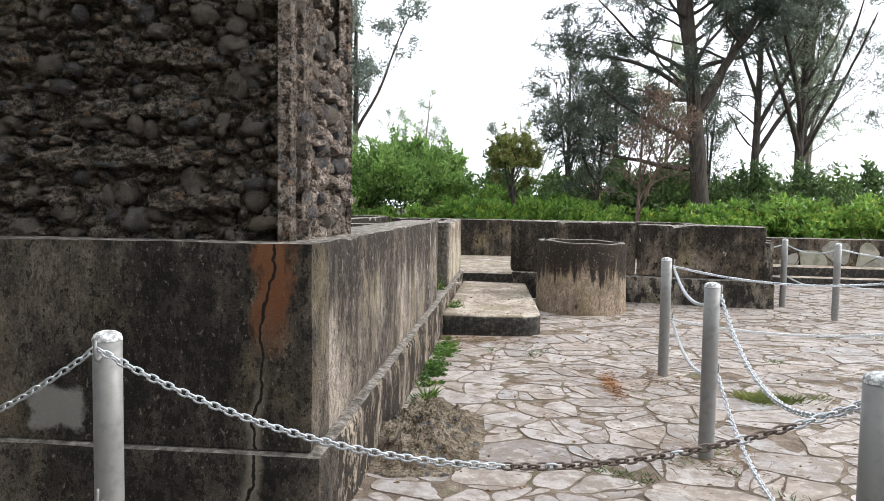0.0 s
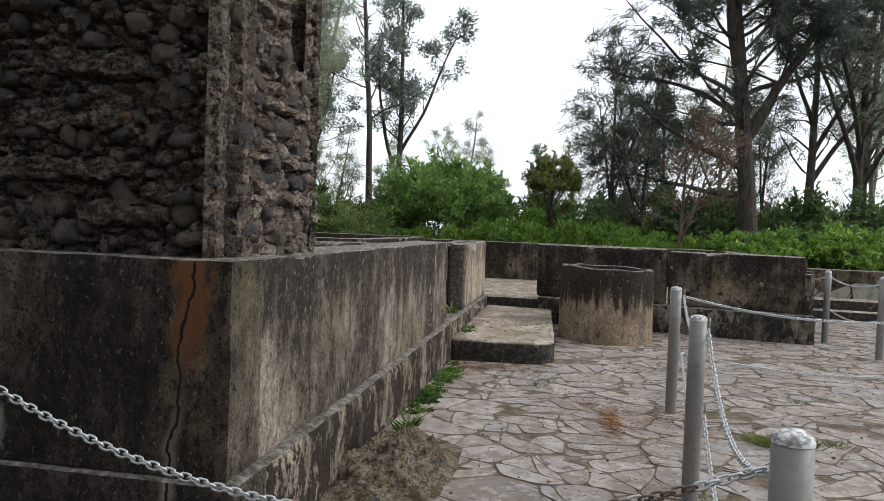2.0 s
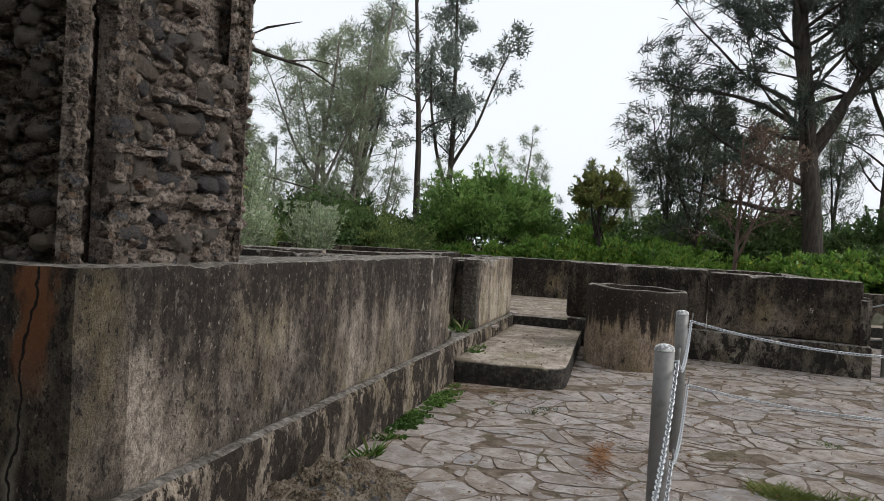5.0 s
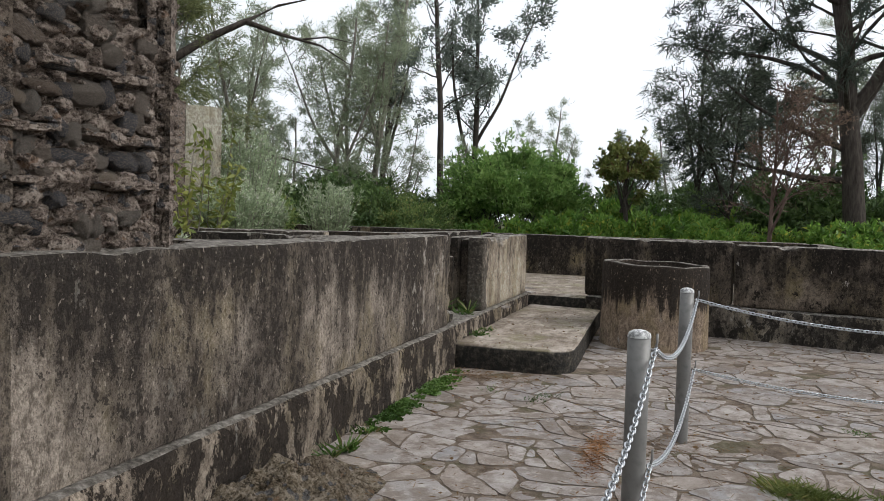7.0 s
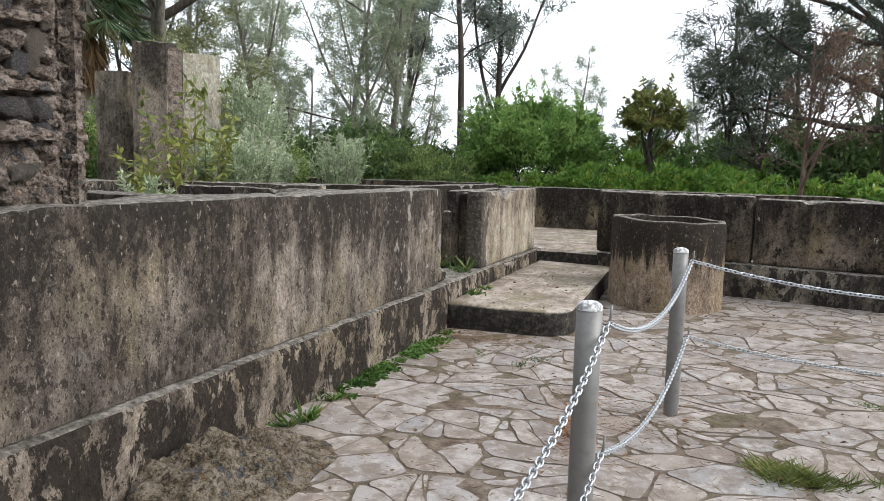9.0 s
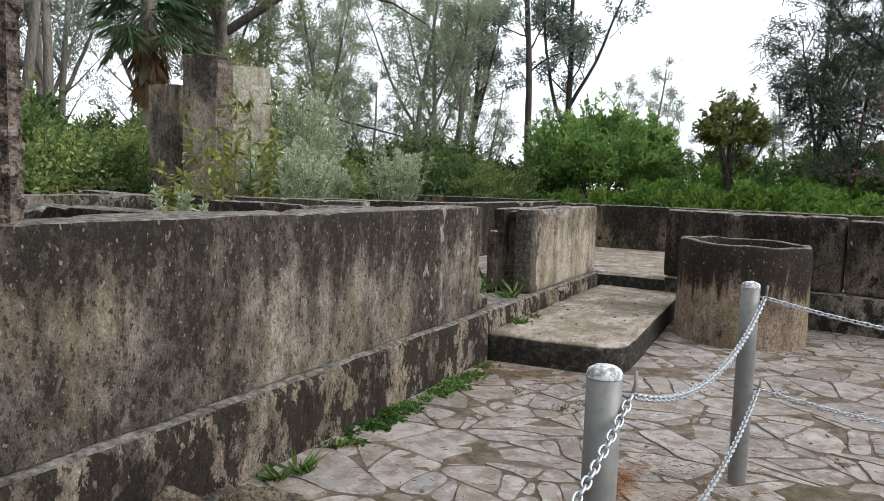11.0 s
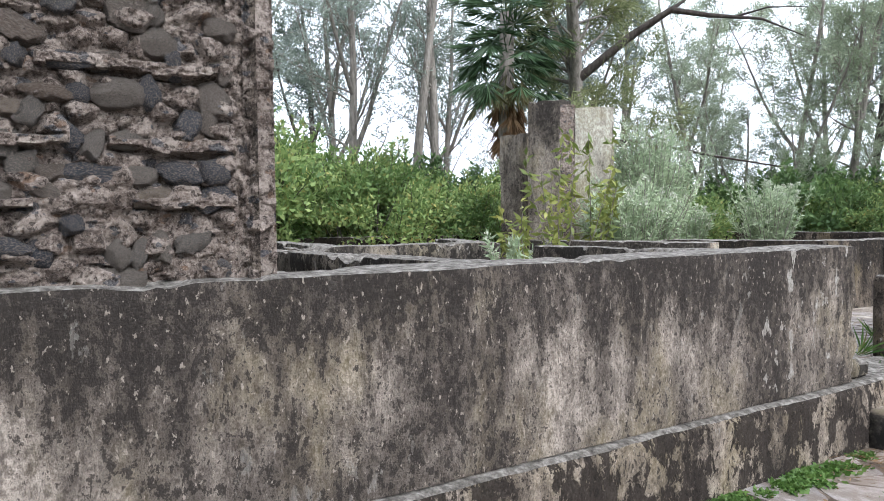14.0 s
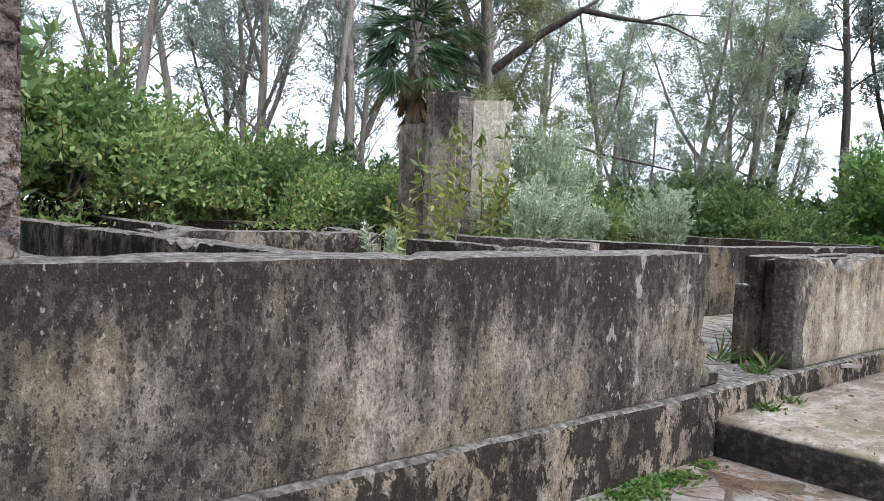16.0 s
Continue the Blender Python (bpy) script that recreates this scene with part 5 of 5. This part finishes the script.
v_, f_ = [], []
for pts, rr in (([trunk_at(4.4), (-8.5, 14.2, 5.2), (-7.9, 14.7, 5.65), (-7.3, 15.1, 5.45), (-6.6, 15.7, 5.3), (-6.0, 16.1, 4.9)], [0.10, 0.085, 0.07, 0.045, 0.025, 0.01]), ([(-7.9, 14.7, 5.65), (-7.4, 15.2, 6.1), (-6.7, 15.5, 6.3)], [0.05, 0.03, 0.01]),
                ([(-7.0, 15.4, 5.38), (-6.4, 15.6, 5.45), (-5.8, 15.9, 5.35)], [0.025, 0.016, 0.006]), ([trunk_at(3.2), (-8.2, 14.4, 3.05), (-7.3, 15.1, 2.75), (-6.3, 15.9, 2.48)], [0.05, 0.035, 0.025, 0.012])):
    tube(v_, f_, [Vector(p) - Vector((-9.3, 13.45, 0)) for p in pts], rr, 7)
mesh_object("long_limb", v_, f_, M_BARK, WEST, "long bare dark limb", smooth=True)

# plants growing inside the ruin
for x, y, z, h, s, sd in ((-5.55, 11.35, 0.4, 2.45, 0.6, 1), (-5.15, 10.7, 0.4, 1.55, 0.75, 2), (-5.9, 12.0, 0.4, 2.1, 0.6, 3), (-5.5, 14.2, 0.4, 1.65, 0.6, 4), (-5.0, 10.2, 0.4, 1.35, 0.45, 5), (-6.3, 13.1, 0.4, 1.3, 0.5, 6)):
    silver_shrub((x, y, z), h, s, sd, "silvery flowering shrub growing between the ruined walls")
silver_shrub((-3.95, 7.62, 0.4), 0.98, 0.28, 9, "small pale plant with white flowers between walls", n=15)


def sapling(at, height, seed, label):
    rng = random.Random(seed)
    root = thing("sapling", at, label, "sapling")
    cs, ws, ls, wd = [], [], [], []
    for k in range(7):
        way = Vector((rng.uniform(-0.35, 0.35), rng.uniform(-0.35, 0.35), 1))
        path = wander(rng, Vector((0, 0, 0)), way, height * rng.uniform(0.6, 1.0), 7, 0.08, 0.06)
        sv, sf = [], []
        tube(sv, sf, path, [0.012, 0.011, 0.009, 0.008, 0.006, 0.005, 0.004, 0.003], 5)
        mesh_object("stem", sv, sf, M_BARK_GREY, root)
        for _ in range(48):
            m = rng.randint(2, 6)
            cs.append(path[m].lerp(path[m + 1], rng.random()))
            ws.append(unit(rng) + Vector((0, 0, -0.2)))
            ls.append(rng.uniform(0.09, 0.19))
            wd.append(0.05)
    leaves("foliage", cs, ws, ls, wd, M_YELLOW, root)
    return root


sapling((-4.75, 9.0, 0.4), 2.25, 3, "thin sapling with yellow-green leaves before the pillar")
sapling((-5.0, 9.75, 0.4), 2.45, 8, "thin sapling with yellow-green leaves beside the pale slab")
sapling((-4.9, 8.6, 0.4), 1.5, 4, "young plant with yellowing leaves beside the pillar")


# ---- the broken pillar among the rooms ----
PILLAR = thing("broken_pillar", (-5.9, 10.3, 0.4), "tall broken pillar of plastered rubble with bare stone edge", "pillar")
for nm, a, b, w, z1, m in (("shaft", (-6.33, 9.76), (-5.84, 9.91), 0.35, 3.21, M_SHAFT), ("slab", (-5.73, 10.11), (-5.40, 10.53), 0.30, 3.08, M_SLAB), ("rubble_edge", (-5.85, 9.93), (-5.73, 10.11), 0.30, 3.14, M_MORTAR)):
    ob = rough_block(nm, a, b, w, 0.4, z1, m, None, step=0.06, amp=0.006 if m is not M_MORTAR else 0.03, wear=0.004, chips=0.08, side=-1)
    ob.parent = PILLAR
    ob.matrix_parent_inverse = Matrix.Translation(-PILLAR.location)
structure(rough_block("wall_ruin_12", (-7.3, 10.15), (-6.75, 10.25), 0.4, 0.4, 2.85, M_SHAFT, step=0.08, amp=0.012, chips=0.1), "tall grey stub of wall behind the pillar")


# ---- small growth, mound and litter in the court ----
def facing():
    k = Mat("facing_stone", 0.9, spec=0.2)
    c = k.ramp(k.info.outputs["Random"], (0.0, (0.20, 0.20, 0.15)), (0.4, (0.33, 0.31, 0.24)), (0.7, (0.27, 0.25, 0.22)), (1.0, (0.40, 0.38, 0.32)))
    c = k.mix(k.math("MULTIPLY", k.step(k.noise(0.2, detail=7), 0.48, 0.62), 0.6), c, (0.12, 0.12, 0.07))
    return k.color(c).bump(k.noise(0.03, detail=6), 0.6, 0.01).m


M_FACING = facing()
M_MOUND = mortar("rubble_soil", (0.03, 0.022, 0.013), (0.125, 0.096, 0.06), (0.31, 0.26, 0.20))


def mound():
    verts, faces, n, m = [], [], 70, 50
    for j in range(n + 1):
        for i in range(m + 1):
            x, y = -0.78 + 0.75 * i / m, 3.55 + 1.75 * j / n
            u, v = (x + 0.78) / 0.75, (y - 3.55) / 1.75
            h = 0.21 * math.exp(-((u - 0.30) / 0.34) ** 2 - ((v - 0.55) / 0.27) ** 2)
            h -= 0.13 * math.exp(-((u - 0.05) / 0.2) ** 2 - ((v - 0.72) / 0.14) ** 2)
            h += (0.07 * noise.noise(Vector((x, y, 3)) * 6) + 0.05 * noise.fractal(Vector((x, y, 8)) * 13, 0.8, 2.1, 4)) * smooth01(h * 12)
            edge = min(1, 5 * (1 - u), 5 * v, 5 * (1 - v))
            verts.append((x, y, max(-0.02, h * edge + 0.012 * edge - 0.012)))
    for j in range(n):
        for i in range(m):
            faces.append((j * (m + 1) + i, j * (m + 1) + i + 1, (j + 1) * (m + 1) + i + 1, (j + 1) * (m + 1) + i))
    ob = mesh_object("soil_mound", verts, faces, M_MOUND, smooth=False)
    return tagged(ob, "eroded lump of soil and rubble against the wall", "mound", kind="stuff")


mound()
rng = random.Random(8)


def ground_cover(name, spots, length, width, spread, per, seed, material, label, category):
    """Many low blades over a few spots, as one growth."""
    rng = random.Random(seed)
    cs, ws, ls = [], [], []
    for x, y, z in spots:
        for _ in range(per):
            cs.append((x + rng.gauss(0, spread), y + rng.gauss(0, spread), z))
            t = rng.uniform(0, 2 * math.pi)
            ws.append((math.cos(t), math.sin(t), rng.uniform(0.3, 1.0)))
            ls.append(length * rng.uniform(0.4, 1.2))
    return tagged(leaves(name, cs, ws, ls, [width] * len(cs), material, None, label, 0.05), label, category, kind="stuff")


ground_cover("weeds", [(-0.75 + abs(rng.gauss(0, 0.07)), rng.choice((rng.uniform(5.7, 7.9), rng.gauss(6.35, 0.18), rng.gauss(7.2, 0.15))), 0.0) for k in range(62)], 0.05, 0.03, 0.03, 40, 21, M_WEED, "low green weeds along the foot of the wall", "weeds")
ground_cover("grass_clump", [(2.02 + rng.gauss(0, 0.14), 5.75 + rng.gauss(0, 0.06), 0.0) for k in range(20)], 0.10, 0.007, 0.04, 50, 22, M_TURF, "dry yellowish grass growing between flagstones", "grass")
for k, (x, y, z, n, ln, sp) in enumerate(((-0.62, 5.35, 0.0, 40, 0.16, 0.02), (-0.66, 5.22, 0.0, 30, 0.12, 0.02), (-0.70, 5.75, 0.0, 30, 0.09, 0.04), (-0.95, 9.08, 0.42, 20, 0.24, 0.012), (-1.32, 9.0, 0.42, 24, 0.36, 0.015), (-1.6, 9.9, 0.42, 30, 0.28, 0.03), (-0.93, 8.9, 0.42, 40, 0.14, 0.05), (-0.68, 8.6, 0.25, 50, 0.10, 0.05), (-0.70, 8.95, 0.25, 40, 0.09, 0.05))):
    tuft("spiky_plant", (x, y, z), n, ln, 0.018, sp, 300 + k, M_GRASS, "tuft of narrow green leaves rooted in a crack", "plant", 0.9)
ground_cover("joint_grass", [(x, y, 0.0) for x, y in ((0.24, 7.1), (0.3, 7.3), (1.25, 4.1), (1.3, 4.45), (1.05, 4.2), (0.6, 4.0), (0.75, 3.9), (1.5, 3.7), (3.6, 6.6), (4.4, 8.8), (-0.2, 7.3), (2.6, 7.2), (0.9, 3.2), (3.0, 4.6))], 0.06, 0.006, 0.05, 45, 23, M_GRASS, "small grass tufts between flagstones", "grass")


def needles(name, x, y, sx, sy, n, seed, label, material=None):
    """Fallen brown needles lying on the stones."""
    r = np.random.default_rng(seed)
    c = np.column_stack([r.normal(0, sx, n), r.normal(0, sy, n), np.full(n, 0.022) + r.random(n) * 0.006])
    w = np.column_stack([r.normal(size=n), r.normal(size=n), r.normal(size=n) * 0.08])
    ob = leaves(name, c, w, r.uniform(0.03, 0.09, n), np.full(n, 0.004), material or M_DEAD, None, label, 0.02)
    ob.location = (x, y, 0)
    return tagged(ob, label, "litter", kind="stuff")


needles("fallen_needles", 0.87, 5.95, 0.045, 0.24, 520, 1, "fallen orange needles lying in a joint", M_ORANGE)
needles("fallen_needles", 1.25, 6.3, 0.25, 0.35, 500, 2, "fallen brown needles by a bollard")
needles("fallen_needles", -0.35, 7.75, 0.3, 0.12, 500, 3, "fallen brown needles at the step")
needles("fallen_needles", 0.6, 5.2, 0.9, 1.2, 900, 5, "fallen brown needles strewn over the paving")
needles("fallen_needles", 1.9, 7.6, 1.2, 1.2, 900, 6, "fallen brown needles strewn over the paving")
needles("fallen_needles", 1.2, 4.3, 0.2, 0.2, 400, 4, "fallen brown needles by a bollard")


def fallen_leaves(n, seed):
    """Small dry leaves and chips scattered over the court and the step."""
    r = np.random.default_rng(seed)
    x, y = r.uniform(-0.7, 4.5, n), r.uniform(3.0, 11.0, n)
    z = np.where((x < 0.3) & (y > 8.15), 0.262, 0.026)
    w = np.column_stack([r.normal(size=n), r.normal(size=n), r.normal(size=n) * 0.1])
    ob = leaves("fallen_leaves", np.column_stack([x, y, z]), w, r.uniform(0.015, 0.05, n), r.uniform(0.008, 0.022, n), M_DEAD, None, "dry brown leaves scattered on the paving", 0.12)
    return tagged(ob, "dry brown leaves scattered on the paving", "litter", kind="stuff")


fallen_leaves(700, 3)


# ---- flagstones, last ----
def clip(poly, p, n):
    """The part of a polygon on the side of the line through p against n."""
    out = []
    for a, b in zip(poly, poly[1:] + poly[:1]):
        da, db = (a - p).dot(n), (b - p).dot(n)
        if da <= 0:
            out.append(a)
        if (da < 0) != (db < 0) and abs(da - db) > 1e-9:
            out.append(a.lerp(b, da / (da - db)))
    return out


def paving(x0, x1, y0, y1, cell, stretch, seed):
    """Irregular cells round jittered seats: lists of corner points."""
    rng = random.Random(seed)
    nx, ny = int((x1 - x0) / (cell * stretch)), int((y1 - y0) / cell)
    seats = {}
    for j in range(-1, ny + 2):
        for i in range(-1, nx + 2):
            if rng.random() < 0.82:
                seats[i, j] = Vector(((i + 0.5 * (j % 2) + rng.uniform(-0.05, 1.05)) * cell, (j + rng.uniform(-0.05, 1.05)) * cell))
    cells = []
    for (i, j), s in seats.items():
        if not (0 <= i < nx and 0 <= j < ny):
            continue
        poly = [s + Vector(d) * cell * 2 for d in ((-1, -1), (1, -1), (1, 1), (-1, 1))]
        for dj in range(-3, 4):
            for di in range(-3, 4):
                o = seats.get((i + di, j + dj))
                if o is not None and (di or dj):
                    poly = clip(poly, (s + o) / 2, (o - s).normalized())
                    if len(poly) < 3:
                        break
            if len(poly) < 3:
                break
        if len(poly) >= 3:
            cells += broken([Vector((x0 + p.x * stretch, y0 + p.y)) for p in poly], rng)
    return cells


def broken(poly, rng, depth=0):
    """A cell split at random into one to four uneven pieces."""
    c = sum(poly, Vector((0, 0))) / len(poly)
    big = max((p - c).length for p in poly)
    if depth > 2 or big < 0.13 or rng.random() > (0.85, 0.65, 0.45)[depth]:
        return [poly]
    t = rng.uniform(0, math.pi)
    n = Vector((math.cos(t), math.sin(t)))
    p = c + n * rng.uniform(-0.4, 0.4) * big
    a, b = clip(poly, p, n), clip(poly, p, -n)
    if len(a) < 3 or len(b) < 3:
        return [poly]
    return broken(a, rng, depth + 1) + broken(b, rng, depth + 1)


def warp(p):
    """The crooked run of the joints, the same for both stones beside one."""
    q = Vector((p.x, p.y, 0.7))
    d = noise.noise_vector(q * 3.1) * 0.03 + noise.noise_vector(q * 12) * 0.015 + noise.noise_vector(q * 29) * 0.014
    return Vector((p.x + d.x, p.y + d.y))


def slab(poly, rng, z, gap, spacing=0.045):
    """One flagstone: a crooked outline, a worn edge and a slightly tilted top."""
    rim = []
    for a, b in zip(poly, poly[1:] + poly[:1]):
        k = max(1, round((b - a).length / spacing))
        rim += [warp(a.lerp(b, i / k)) for i in range(k)]
    if len(rim) < 4:
        return None
    for _ in range(2):
        rim = [(a + p * 2 + b) / 4 for a, p, b in zip(rim[-1:] + rim[:-1], rim, rim[1:] + rim[:1])]
    c = sum(rim, Vector((0, 0))) / len(rim)
    rim = [p + (c - p).normalized() * min(gap * rng.uniform(0.2, 1.9), (c - p).length * 0.4) for p in rim]
    tx, ty, lift = rng.uniform(-0.02, 0.02), rng.uniform(-0.02, 0.02), rng.uniform(0.003, 0.011)
    verts, m = [], len(rim)
    for p in rim:
        verts.append((p.x, p.y, z - 0.02))
    for p in rim:
        q = p + (c - p).normalized() * min(0.005 * rng.uniform(0.4, 1.6), (c - p).length * 0.3)
        verts.append((q.x, q.y, z + lift + (q.x - c.x) * tx + (q.y - c.y) * ty))
    faces = [(i, (i + 1) % m, m + (i + 1) % m, m + i) for i in range(m)]
    faces.append(tuple(range(m, 2 * m)))
    return verts, faces


def on_step(c):
    return -0.9 < c.x < 0.36 and c.y > 8.2 or (c.x - 1.03) ** 2 + (c.y - 10.5) ** 2 < 0.3 or c.x < -0.8 and c.y > 2.85


rng = random.Random(12)
rest_v, rest_f, made = [], [], 0
for poly in paving(-4.0, 10.0, -4.0, 15.0, 0.37, 1.3, 4):
    c = sum(poly, Vector((0, 0))) / len(poly)
    if on_step(c):
        continue
    s = slab(poly, rng, 0.0, 0.0012 + 0.008 * rng.random() ** 1.5)
    if not s:
        continue
    if -0.9 < c.x < 2.6 and 3.4 < c.y < 7.6 and made < 300:
        made += 1
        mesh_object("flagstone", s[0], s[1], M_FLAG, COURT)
    else:
        k = len(rest_v)
        rest_v += s[0]
        rest_f += [tuple(k + i for i in f) for f in s[1]]
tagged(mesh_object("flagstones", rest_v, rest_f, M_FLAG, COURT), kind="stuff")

rest_v, rest_f = [], []
for poly in paving(-2.7, -0.86, 8.1, 13.0, 0.34, 1.2, 6):
    s = slab(poly, rng, 0.405, 0.012)
    if s:
        k = len(rest_v)
        rest_v += s[0]
        rest_f += [tuple(k + i for i in f) for f in s[1]]
tagged(mesh_object("flagstones", rest_v, rest_f, M_FLAG, INNER_FLOOR), kind="stuff")

# pale stones facing the garden wall
wall_way = Vector((9.0, -0.8, 0)).normalized()
wall_out = Vector((-0.8, -9.0, 0)).normalized()
for poly in paving(0.1, 8.6, 0.3, 0.98, 0.36, 1.35, 9):
    poly = [Vector((p.x, min(p.y, 0.90))) for p in poly]
    made_slab = slab(poly, rng, 0.0, 0.006, 0.08)
    if made_slab:
        pts = [Vector((4.02, 15.985, 0)) + wall_way * x + wall_out * z + Vector((0, 0, y)) for x, y, z in made_slab[0]]
        mesh_object("facing_stone", pts, made_slab[1], M_FACING, STONE_WALL)
